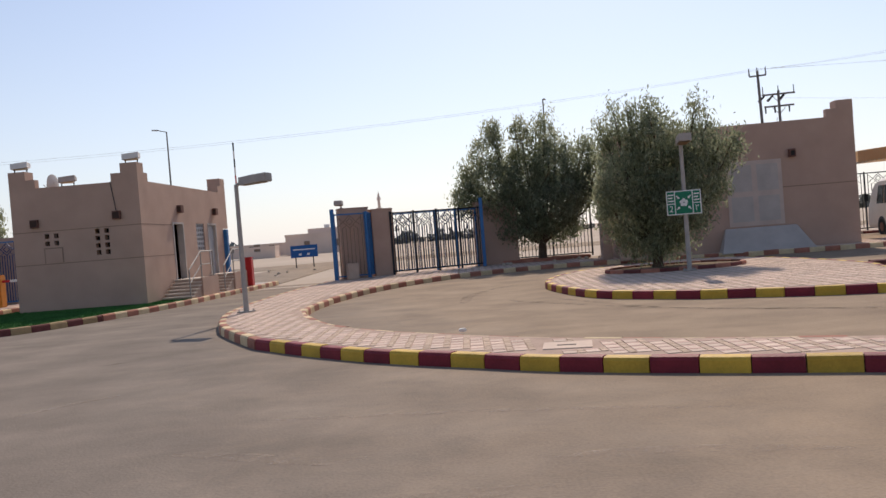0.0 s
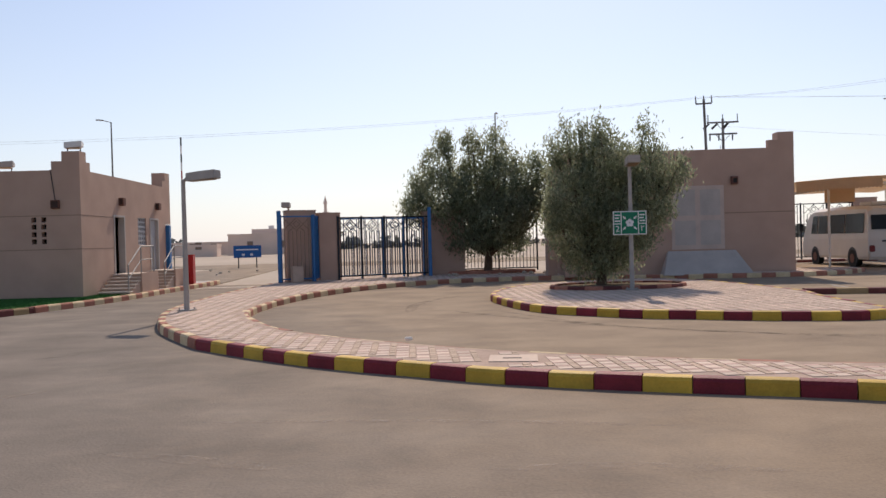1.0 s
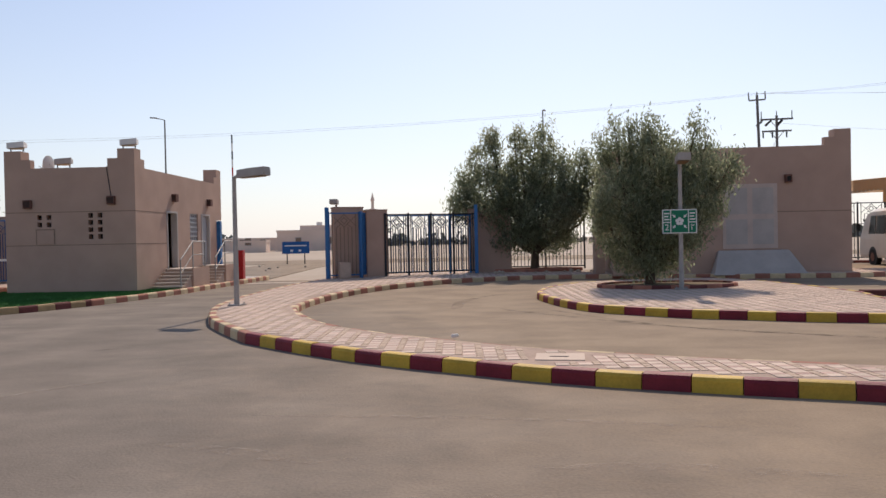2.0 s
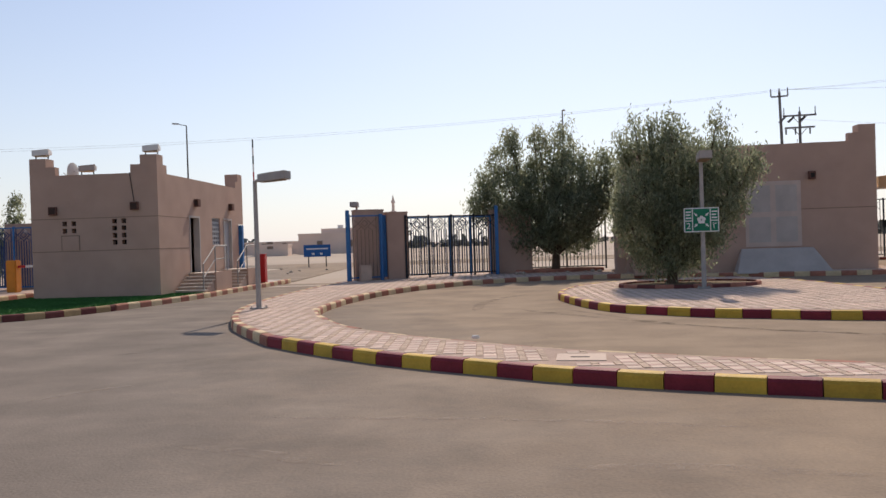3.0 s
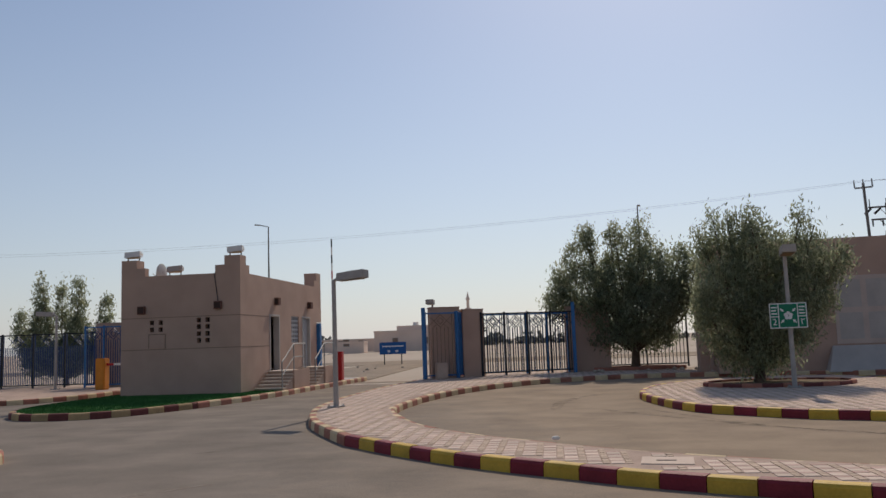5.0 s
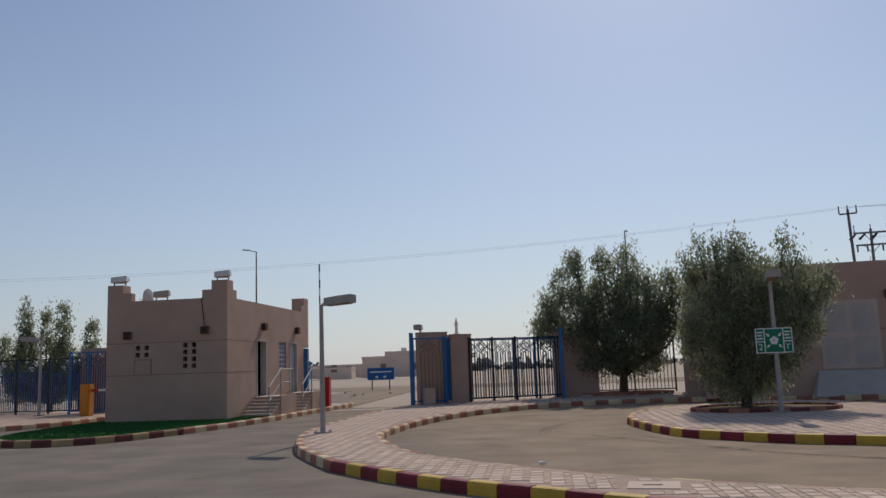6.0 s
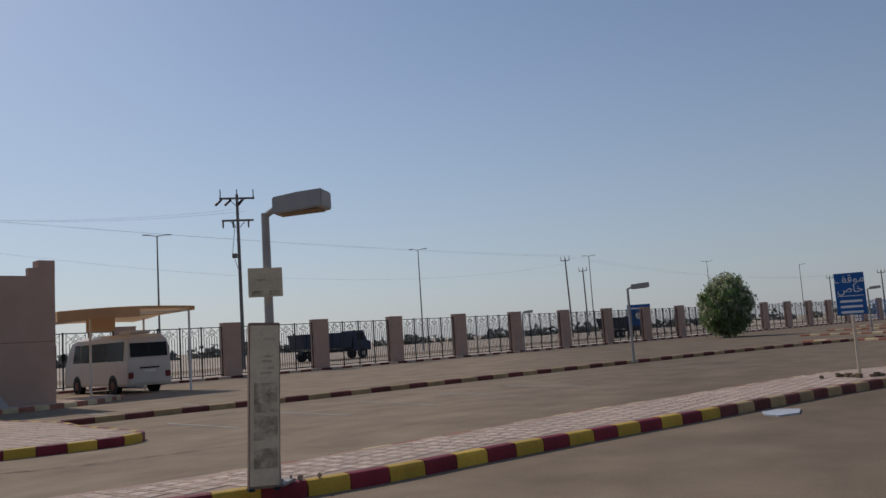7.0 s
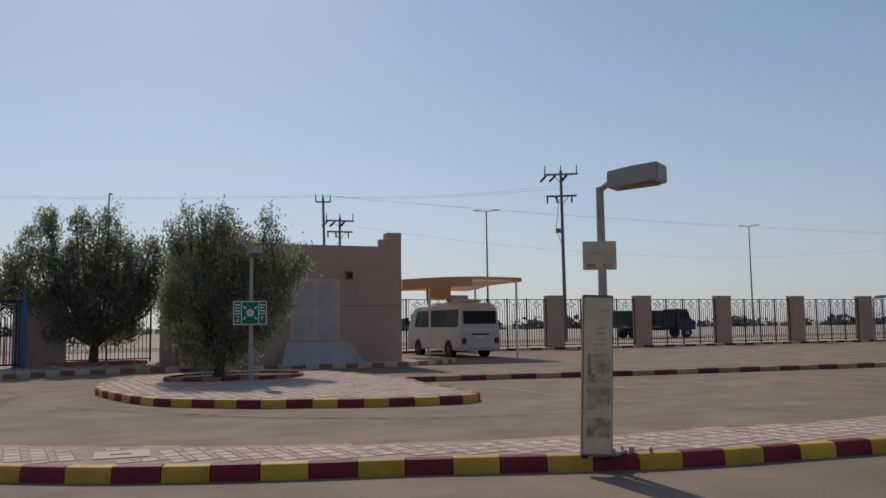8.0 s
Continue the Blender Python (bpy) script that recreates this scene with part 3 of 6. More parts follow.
LEFT1 = [(-8.35, 9.0), (-8.35, 11.2), (-8.6, 11.9), (-9.3, 12.4), (-12, 13.0), (-20, 13.6), (-40, 14), (-40, 6), (-9, 6)]
near_left = empty("pavement", pose(0, 0, 0), "kerbed pavement nose with painted edge", "pavement", kind="structure")
part("bed", slab(inset(LEFT1, 0.1), -0.1, KH - 0.01), GROUT, near_left)
kerb_line(near_left, [(-8.9, 6.2), (-8.35, 9.0), (-8.35, 11.2), (-8.6, 11.9), (-9.3, 12.4), (-12, 13.0), (-20, 13.6)], side=1, mats=(KERB_CREAM, KERB_PINK))

RIGHT = [(6.4, 0.95), (9.2, 0.25), (11.5, -0.25), (13.1, -0.62), (18, -1.8), (40, -8.5), (40, -20), (6.4, -20)]
right_pave = empty("pavement", pose(0, 0, 0), "block pavement with a plain kerb edge", "pavement", kind="structure")
part("paving_bed", slab(inset(RIGHT, 0.08), -0.1, 0.105), GROUT, right_pave)
tiles("paver_field", [(6.4, 0.95), (13.1, -0.62), (24, -3.7), (24, -8), (6.4, -8)], z=0.112, parent=right_pave, gap=0.1, plain=True)
kerb_line(right_pave, RIGHT[:6], side=-1, h=0.115, w=0.12, length=0.9, mats=(PATCH, KERB_CREAM))

# kerbs that part the parking rows
MID = [(9.9, 20.3), (12.0, 19.9), (13.5, 19.5), (16.1, 18.75), (19.2, 18.1), (23.8, 17.2), (31.5, 15.6), (40.0, 13.3), (50.0, 9.6)]
divider = empty("parking_divider", pose(0, 0, 0), "long red and yellow painted kerb between parking rows", "kerb", kind="structure")
kerb_line(divider, MID, side=1, w=0.3, h=0.15, length=0.75, start=0, mats=(KERB_MAROON, KERB_OCHRE))
for pts in ([(48.5, 13.6), (46.5, 8.5), (44.0, 2.8)], [(62, 17.5), (59, 8), (56.0, -2.0)], [(75, 19), (71, 6), (67, -6)], [(31.5, -1.5), (29.3, 0.6), (27.6, 2.2)],
            [(29.3, 0.6), (36, -0.6), (44, -3.0)], [(88, 20), (83, 5), (78, -8)]):
    d = empty("parking_divider", pose(0, 0, 0), "short painted kerb island end in the car park", "kerb", "car park kerbs", "structure")
    kerb_line(d, pts, side=1, w=0.35, h=0.13, length=0.75, mats=(KERB_PINK, KERB_CREAM))
fence_kerb = empty("fence_kerb", pose(0, 0, 0), "painted kerb along the foot of the fence", "kerb", kind="structure")

rows = [((10.9, 17.3), (10.6, 14.2)), ((13.4, 16.8), (12.9, 13.3)), ((15.9, 16.0), (15.1, 12.6)), ((18.3, 15.3), (17.4, 11.9)), ((20.8, 14.6), (19.9, 11.2)),
        ((12.3, 23.6), (11.9, 20.6)), ((15.0, 23.0), (14.4, 20.0))]
for (x0, y0), (x1, y1) in rows:
    d = Vector((x1 - x0, y1 - y0)).normalized()
    s = Vector((-d.y, d.x)) * 0.05
    ln = mesh_object("parking_line", slab([(x0 - s.x, y0 - s.y), (x1 - s.x, y1 - s.y), (x1 + s.x, y1 + s.y), (x0 + s.x, y0 + s.y)], -0.01, 0.006), LINE_PAINT)
    tagged(ln, "worn white painted parking bay line", "road marking", "parking lines", "structure")
ln = mesh_object("stop_line", slab([(-8.4, 32.0), (-5.6, 32.2), (-5.6, 32.6), (-8.4, 32.4)], -0.01, 0.012), PAVE_LIGHT)
tagged(ln, "worn pale strip across the gate lane", "road marking", kind="structure")

PUDDLE = [(17.3, 2.95), (17.1, 2.3), (19.0, 1.65), (20.8, 0.75), (22.9, -0.4), (26.0, -2.2), (31.0, -3.2), (31.0, -0.6), (27.0, 0.75), (25.2, 2.0), (23.6, 1.8), (22.9, 1.35),
          (21.6, 1.75), (19.6, 2.5)]
puddle = mesh_object("puddle", slab([tuple(v) for v in smooth_path(PUDDLE, closed=True, step=0.4)], -0.01, 0.004), WATER)
tagged(puddle, "shallow puddle of still water on the asphalt", "puddle", kind="structure")


def ground_mark(name, points, width, material, label):
    """A thin mark along a curve on the asphalt, tapering at both ends."""
    line = resample(smooth_path(points), 0.3)
    verts, faces = [], []
    for i, p in enumerate(line):
        t = (line[min(i + 1, len(line) - 1)] - line[max(i - 1, 0)]).normalized()
        w = 0.5 * width * min(1.0, 0.25 + min(i, len(line) - 1 - i) * 0.4)
        s = Vector((-t.y, t.x)) * w
        verts += [(p.x + s.x, p.y + s.y, 0.005), (p.x - s.x, p.y - s.y, 0.005)]
        if i:
            b = 2 * i
            faces.append((b - 2, b - 1, b + 1, b))
    me = bpy.data.meshes.new(name)
    me.from_pydata(verts, [], faces)
    me.materials.append(material)
    return tagged(new(name, me), label, "road marking", "marks on the asphalt", "structure")


# three curved tyre marks on the drive, then one short dark mark on the lane
for pts, w in (([(-0.15, 18.6), (-0.1, 19.2), (0.05, 20.8), (0.7, 22.6), (1.65, 23.9)], 0.28), ([(0.9, 18.6), (1.32, 17.8), (2.77, 15.6), (3.94, 14.1), (6.5, 12.3), (9.5, 11.4)], 0.22),
               ([(1.9, 18.2), (3.2, 15.2), (4.5, 13.6), (6.8, 11.9)], 0.14), ([(-5.7, 12.4), (-5.4, 12.65), (-4.9, 12.7)], 0.2)):
    ground_mark("dark_mark", pts, w, SKID, "faint dark curved mark on the asphalt")
for pts, w in (([(-2.5, 6.55), (-1.8, 6.3), (-1.1, 5.97), (-0.6, 6.14)], 0.22), ([(0.4, 5.75), (1.5, 5.67), (2.5, 5.42)], 0.2), ([(-5.0, 8.7), (-4.6, 9.28), (-4.0, 9.8)], 0.2),
               ([(-3.4, 5.2), (-1.5, 4.9), (0.5, 5.1)], 0.25), ([(-2.0, 7.6), (0.3, 7.3), (2.2, 6.8)], 0.12)):
    ground_mark("scrape_mark", pts, w, SCRAPE, "pale dusty scrape across the asphalt")
ground_mark("road_seam", [(13.55, 3.5), (13.0, 1.5), (12.6, -0.35)], 0.07, SCRAPE, "faint pale seam line across the asphalt")
ground_mark("gutter_crack", [(6.5, 1.05), (7.76, 0.77), (9.99, 0.22), (13.1, -0.52), (17.5, -1.6)], 0.09, SKID, "dark open joint along the pavement kerb")


# ---- gatehouse ----
def gatehouse():
    """Tan stuccoed booth with stepped corner towers. Its own frame: x along the short front, y into depth, origin at the corner nearest the gate lane."""
    W, L, H0, T = 4.15, 9.0, 3.92, 0.22
    g = empty("gatehouse", pose(-10.12, 25.48, 0.09, 0, 0, -0.6), "tan stucco gatehouse with stepped corner towers and an open door", "building")
    def wall(name, bm):
        return part(name, bm, STUCCO, g)
    # front wall pierced by small square holes
    s = 0.15
    cells = [(-1.43, (1.82, 2.04, 2.27, 2.49)), (-1.13, (1.82, 2.04, 2.27, 2.49)), (-3.06, (2.22, 2.45)), (-2.76, (2.22, 2.45))]
    xs = sorted({-W, 0.0} | {c[0] - s / 2 for c in cells} | {c[0] + s / 2 for c in cells})
    bm = bmesh.new()
    for x0, x1 in zip(xs, xs[1:]):
        mid = (x0 + x1) / 2
        zs = [0.0, H0]
        for cx, rz in cells:
            if abs(mid - cx) < s / 2:
                for z in rz:
                    zs += [z - s / 2, z + s / 2]
        zs = sorted(zs)
        for k in range(0, len(zs), 2):
            box(bm, x0, x1, 0, T, zs[k], zs[k + 1])
    bmesh.ops.remove_doubles(bm, verts=bm.verts, dist=0.001)
    wall("front_wall", bm)
    # added dark sheet that stands for the shade behind the holes
    part("perforation_shade", B(-W + 0.3, -0.3, T + 0.25, T + 0.28, 1.5, 3.0), DARK, g)
    # the back corner is cut away below, under an overhanging soffit
    CUT = 8.3
    wall("back_wall", B(-W, 0, L - T, L, 2.6, H0))
    wall("recessed_back_wall", B(-W + T, 0, CUT - T, CUT, 0, 2.5))
    wall("soffit", B(-W + T, 0, CUT, L, 2.5, 2.6))
    wall("far_wall", B(-W, -W + T, T, L - T, 0, H0))
    # lane side wall, with two doors and a screened window
    doors = [(2.7, 3.65), (6.4, 7.35)]
    ys = [T, 2.7, 3.65, 5.05, 5.95, 6.4, 7.35, L - T]
    for y0, y1 in zip(ys, ys[1:]):
        if (y0, y1) in doors:
            wall("door_sill_wall", B(-T, 0, y0, y1, 0, 0.64))
            wall("lintel", B(-T, 0, y0, y1, 2.68, H0))
        elif y0 == 5.05:
            wall("window_sill_wall", B(-T, 0, y0, y1, 0, 1.66))
            wall("lintel", B(-T, 0, y0, y1, 2.68, H0))
        elif y0 == 7.35:
            wall("lane_wall", B(-T, 0, y0, CUT - T, 0, 2.5))
            wall("lane_wall", B(-T, 0, y0, CUT, 2.5, H0))
            wall("lane_wall", B(-T, 0, CUT, y1, 2.6, H0))
        else:
            wall("lane_wall", B(-T, 0, y0, y1, 0, H0))
    wall("roof_slab", B(-W + T, -T, T, L - T, H0 - 0.35, H0 - 0.2))
    part("floor_slab", B(-W + T, -T, T, L - T, 0.50, 0.63), CONCRETE, g)
    for x0, x1, y0, y1, h in ((-0.54, 0.0, 0.0, 0.5, 4.57), (-W, -W + 0.54, 0.0, 0.5, 4.55), (-0.54, 0.0, L - 0.6, L, 4.6), (-W, -W + 0.54, L - 0.6, L, 4.6)):
        part("corner_tower", B(x0, x1, y0, y1, H0, h), STUCCO, g)
    for x0, x1, y0, y1 in ((-0.86, -0.54, 0.0, 0.25), (-W + 0.54, -W + 0.84, 0.0, 0.25), (-0.25, 0.0, 0.5, 0.8), (-0.25, 0.0, L - 0.95, L - 0.6)):
        wall("tower_step", B(x0, x1, y0, y1, H0, 4.27))
    for y0, y1, x0, x1 in ((0, 0.2, -W + 0.84, -0.86), (0.8, L - 0.95, -0.2, 0.0)):
        wall("parapet", B(x0, x1, y0, y1, H0, 4.0))
    for z in (1.56, 2.6):
        part("groove", B(-W - 0.004, 0.004, -0.005, 0.01, z, z + 0.022), STUCCO_DARK, g)
        part("groove", B(-0.01, 0.005, 0.01, 2.6, z, z + 0.022), STUCCO_DARK, g)
    for x0, x1, z0, z1 in ((-3.18, -3.15, 1.6, 2.08), (-2.6, -2.57, 1.6, 2.08), (-3.15, -2.6, 2.05, 2.08)):
        part("hatch_joint", B(x0, x1, -0.006, 0.01, z0, z1), STUCCO_DARK, g)
    part("access_hatch", B(-3.15, -2.6, -0.02, 0.01, 1.60, 2.05, 0.008), STUCCO, g, "flush tan hatch in the wall")
    for y0, y1 in doors:
        part("door_frame", box(box(box(bmesh.new(), -0.2, 0.02, y0 - 0.05, y0 + 0.03, 0.64, 2.7), -0.2, 0.02, y1 - 0.03, y1 + 0.05, 0.64, 2.7), -0.2, 0.02, y0 + 0.03, y1 - 0.03, 2.63, 2.7), PANEL, g)
    leaf = part("door_leaf", box(bmesh.new(), 0.0, 0.05, 0.0, 0.84, 0.0, 1.96, 0.006), PANEL, g, "pale grey door standing open")
    leaf.matrix_local = pose(-0.22, 2.74, 0.64, 0, 0, 86)
    part("door_leaf", box(bmesh.new(), -0.14, -0.09, 6.44, 7.31, 0.65, 2.62, 0.006), DOOR_GREY, g, "closed pale grey door")
    # added dark board that stands for the unlit room behind the door
    part("room_shade", B(-1.6, -1.55, 2.0, 4.6, 0.64, 2.9), DARK, g)
    scr = bmesh.new()
    for i in range(5):
        y = 5.05 + i * 0.225
        box(scr, -0.14, -0.04, y - 0.04, y + 0.04, 1.66, 2.68)
    for i in range(7):
        z = 1.66 + i * 0.17
        box(scr, -0.135, -0.045, 5.05, 5.95, z - 0.035, z + 0.035)
    part("window_screen", scr, DOOR_GREY, g, "pierced grey screen blocks in the window")
    part("window_dark", B(-0.2, -0.18, 5.05, 5.95, 1.66, 2.68), GLASS_DARK, g)
    for x, z in ((-3.41, 2.87), (-0.75, 2.95)):
        o = part("wall_outlet", box(bmesh.new(), x - 0.13, x + 0.13, -0.1, 0.005, z - 0.13, z + 0.13, 0.01), SPOUT, g, "dark square rain outlet")
        # no hollow is cut: a raised dark plate paints the mouth's shade
        part("outlet_mouth_shade", box(bmesh.new(), x - 0.1, x + 0.1, -0.106, -0.08, z - 0.1, z + 0.1), SPOUT_HOLE, o)
    for y in (3.3, 7.2):
        o = part("wall_outlet", box(bmesh.new(), 0.0, 0.17, y - 0.13, y + 0.13, 3.03, 3.3, 0.01), SPOUT, g, "dark rain spout box")
        part("outlet_mouth_shade", box(bmesh.new(), 0.03, 0.14, y - 0.136, y - 0.1, 3.07, 3.26), SPOUT_HOLE, o)
    part("cable", cyl(cyl(bmesh.new(), (-0.76, -0.02, 3.08), (-0.88, -0.02, 4.0), 0.012), (-0.88, -0.02, 4.0), (-0.85, 0.1, 4.03), 0.012), IRON, g)
    part("blue_cabinet", box(bmesh.new(), -0.1, 0.14, CUT + 0.04, CUT + 0.3, 0.1, 2.46, 0.02), BLUE, g, "tall blue metal cabinet on the wall")
    return g


def steps_with_rail(x, y, rot, label):
    """Concrete flight of six steps with two tube handrails, rising along +y towards a door."""
    s = empty("entrance_steps", pose(x, y, 0.15, 0, 0, rot), label, "steps", "gatehouse steps")
    for i in range(6):
        part("riser", box(bmesh.new(), 0.02, 1.0, i * 0.24, 2.6, i * 0.105, (i + 1) * 0.105), STEP_TAN, s)
        # treads get a paler concrete than the risers
        part("tread", box(bmesh.new(), 0.0, 1.03, i * 0.24 - 0.04, (i + 1) * 0.24 if i < 5 else 2.6, (i + 1) * 0.105 - 0.03, (i + 1) * 0.105 + 0.006, 0.008), PAVE_LIGHT, s, "pale concrete tread")
    part("side_wall", box(bmesh.new(), 1.0, 1.07, 0.95, 2.62, 0.0, 0.66, 0.008), STUCCO, s, "tan stucco side of the landing")
    for xx in (0.95,):
        for yy, z0, z1 in ((0.05, 0.1, 0.95), (1.25, 0.64, 1.55), (2.5, 0.64, 1.55)):
            part("rail_post", C((xx, yy, z0), (xx, yy, z1), 0.022), GALV, s, "bare steel tube post")
        for y0, z0, y1, z1, rr in ((0.05, 0.95, 1.25, 1.55, 0.022), (1.25, 1.55, 2.5, 1.55, 0.022), (0.05, 0.5, 1.25, 1.1, 0.016), (1.25, 1.1, 2.5, 1.1, 0.016)):
            part("handrail", C((xx, y0, z0), (xx, y1, z1), rr), GALV, s, "bare steel tube handrail")
    return s


def flood_box(x, y, z, rot, leg=0.06, label="pale grey box floodlight on a short bracket", group="roof floodlights"):
    """A flat slanted lamp box; its lens looks down."""
    f = empty("floodlight", pose(x, y, z, 0, 0, rot), label, "floodlight", group)
    hs = bmesh.new()
    prof = [(-0.17, 0.0), (0.14, 0.0), (0.2, 0.06), (0.16, 0.14), (-0.17, 0.18)]
    a = [hs.verts.new((-0.25, yy, leg + zz)) for yy, zz in prof]
    b = [hs.verts.new((0.25, yy + 0.02, leg + zz + 0.05)) for yy, zz in prof]
    for i in range(5):
        hs.faces.new((a[i], a[(i + 1) % 5], b[(i + 1) % 5], b[i]))
    hs.faces.new(a[::-1])
    hs.faces.new(b)
    bmesh.ops.recalc_face_normals(hs, faces=hs.faces)
    part("housing", hs, WHITE if leg < 0.1 else LAMP_GREY, f)
    part("lens", box(bmesh.new(), -0.2, 0.2, -0.13, 0.1, leg - 0.012, leg + 0.03), DIFFUSER, f)
    for k in (-0.185, 0.185):
        part("bracket", B(k - 0.015, k + 0.015, 0, 0.04, -0.02, leg + 0.03), IRON, f)
    return f


gatehouse()
steps_with_rail(-10.05, 26.5, -1, "concrete steps with tube handrails to the open door")
steps_with_rail(-9.98, 30.1, -1, "concrete steps with tube handrails to the closed door")
flood_box(-10.42, 25.85, 4.72, 10)
flood_box(-14.05, 25.9, 4.70, 10)
flood_box(-12.8, 26.4, 3.85, 15, 0.42)
flood_box(-10.4, 27.6, 3.80, 40)


def satellite_dish(x, y, z):
    d = empty("satellite_dish", pose(x, y, z, 0, 0, 80), "pale grey satellite dish on the roof", "satellite dish")
    bm = bmesh.new()
    rings = []
    for i in range(5):
        r = 0.3 * i / 4
        rings.append([bm.verts.new((r * math.cos(a * math.pi / 10), -0.25 + 0.5 * r * r, 0.42 + r * math.sin(a * math.pi / 10))) for a in range(20)] if i else [bm.verts.new((0, -0.25, 0.42))])
    for i in range(20):
        bm.faces.new((rings[0][0], rings[1][i], rings[1][(i + 1) % 20]))
        for a, b in zip(rings[1:], rings[2:]):
            bm.faces.new((a[i], b[i], b[(i + 1) % 20], a[(i + 1) % 20]))
    bmesh.ops.solidify(bm, geom=bm.faces[:], thickness=0.012)
    part("reflector", bm, WHITE, d)
    part("mast", cyl(cyl(bmesh.new(), (0, 0, -0.2), (0, 0, 0.42), 0.025), (0, 0, 0.42), (0, -0.25, 0.42), 0.02), GALV, d)
    part("feed_arm", C((0, -0.2, 0.1), (0, 0.15, 0.4), 0.012), GALV, d)


satellite_dish(-13.5, 26.45, 3.87)


# ---- lane barrier ----
def barrier(x, y):
    b = empty("boom_barrier", pose(x, y, 0.15, 0, 0, -90), "red barrier cabinet with a raised red and white boom", "barrier")
    part("cabinet", box(bmesh.new(), -0.18, 0.18, -0.17, 0.17, 0.0, 1.12, 0.02), RED, b)
    part("cap", box(bmesh.new(), -0.19, 0.19, -0.18, 0.18, 1.12, 1.18, 0.02), RED, b)
    for i in range(15):
        part("boom_stripe", B(-0.045, 0.045, -0.235, -0.195, 0.85 + i * 0.333, 0.85 + (i + 1) * 0.333), WHITE if i % 2 else (RED if i < 12 else IRON), b)
    part("hub", C((0, -0.17, 0.95), (0, -0.24, 0.95), 0.09), IRON, b)


barrier(-8.85, 32.9)


# ---- gate and perimeter fences ----
def pillar(x, y, w, d, h, rot=0.0, label="tan stucco fence pillar", z=0.15):
    p = empty("fence_pillar", pose(x, y, z, 0, 0, rot), label, "pillar", "fence pillars", "structure")
    part("shaft", box(bmesh.new(), -w / 2, w / 2, -d / 2, d / 2, 0, h - 0.06, 0.012), STUCCO, p)
    part("cap", box(bmesh.new(), -w / 2 - 0.02, w / 2 + 0.02, -d / 2 - 0.02, d / 2 + 0.02, h - 0.06, h, 0.015), STUCCO, p)
    return p


def lozenge_ring(c, zc, s, r=0.014):
    """One closed square bar bent into a lozenge."""
    m = bmesh.new()
    loops = []
    for a, y in ((s + r * 1.3, -r), (s + r * 1.3, r), (s - r * 1.3, r), (s - r * 1.3, -r)):
        loops.append([m.verts.new(p) for p in ((c - a, y, zc), (c, y, zc + a), (c + a, y, zc), (c, y, zc - a))])
    for i in range(4):
        p, q = loops[i], loops[(i + 1) % 4]
        for j in range(4):
            k = (j + 1) % 4
            m.faces.new((p[j], p[k], q[k], q[j]))
    bmesh.ops.recalc_face_normals(m, faces=m.faces)
    return m


def railing(name, x0, y0, x1, y1, h, z, material, frame_mat, label, category, group="", posts=1.55, step=0.155, motif=True, kind=""):
    """A run of upright bars between two rails, with posts and a band of lozenges at the top."""
    L = math.hypot(x1 - x0, y1 - y0)
    f = empty(name, pose(x0, y0, z, 0, 0, math.degrees(math.atan2(y1 - y0, x1 - x0))), label, category, group, kind)
    part("bottom_rail", B(0, L, -0.02, 0.02, 0.10, 0.15), frame_mat, f)
    part("top_rail", B(0, L, -0.02, 0.02, h - 0.06, h - 0.01), frame_mat, f)
    n = max(1, round(L / posts))
    for i in range(n + 1):
        part("post", B(i * L / n - 0.035, i * L / n + 0.035, -0.035, 0.035, 0, h + 0.03), frame_mat, f)
    k = max(2, round(L / n / step))
    for i in range(n):
        for j in range(1, k):
            x = (i + j / k) * L / n
            top = h - 0.06 if not motif or j in (1, k - 1) else h - 0.06 - 0.52
            part("bar", B(x - 0.014, x + 0.014, -0.014, 0.014, 0.15, top), material, f)
        if motif:
            c, zc = (i + 0.5) * L / n, h - 0.33
            for s in (0.25, 0.13):
                part("lozenge", lozenge_ring(c, zc, s), material, f)
            for sx in (-1, 1):
                for p, q, u, v in ((0.25, 0.0, 0.48, 0.2), (0.25, 0.0, 0.48, -0.2), (0.12, -0.13, 0.3, -0.27)):
                    part("tracery_bar", cyl(bmesh.new(), (c + sx * p, 0, zc + q), (c + sx * u, 0, zc + v), 0.012, seg=5), material, f)
    return f


# gate piers, folded blue leaf and sliding gate
pillar(-4.37, 32.2, 1.16, 0.6, 2.8, 20, "tan stucco gate pier behind an open blue gate leaf")
pillar(-3.33, 32.8, 0.86, 0.6, 2.7, 20, "tan stucco gate pier beside the sliding gate")
pillar(1.32, 34.9, 1.8, 0.6, 2.72, 8, "wide tan stucco fence pier shaded by the tree")
railing("gate_leaf", -5.0, 31.45, -3.85, 31.85, 2.56, 0.17, STUCCO_DARK, BLUE, "blue-framed gate leaf with tan bars folded open against the pier", "gate", posts=1.3, step=0.16)
railing("gate_leaf", -3.78, 31.8, -3.66, 32.6, 2.56, 0.17, BLUE, BLUE, "blue steel gate leaf seen edge-on", "gate", posts=1.1, step=0.10, motif=False)
railing("sliding_gate", -2.92, 32.6, 0.72, 34.05, 2.5, 0.17, IRON, IRON, "dark iron sliding gate with lozenge tracery", "gate", posts=0.92, step=0.115)
railing("sliding_gate", -2.9, 33.05, 0.5, 34.45, 2.46, 0.17, NAVY, BLUE, "second navy steel gate leaf with blue posts", "gate", posts=0.85, step=0.17)
gp = empty("gate_post", pose(0.75, 33.9, 0.17), "tall blue steel gate post", "post")
part("shaft", box(bmesh.new(), -0.07, 0.07, -0.07, 0.07, 0, 2.85, 0.01), BLUE, gp)
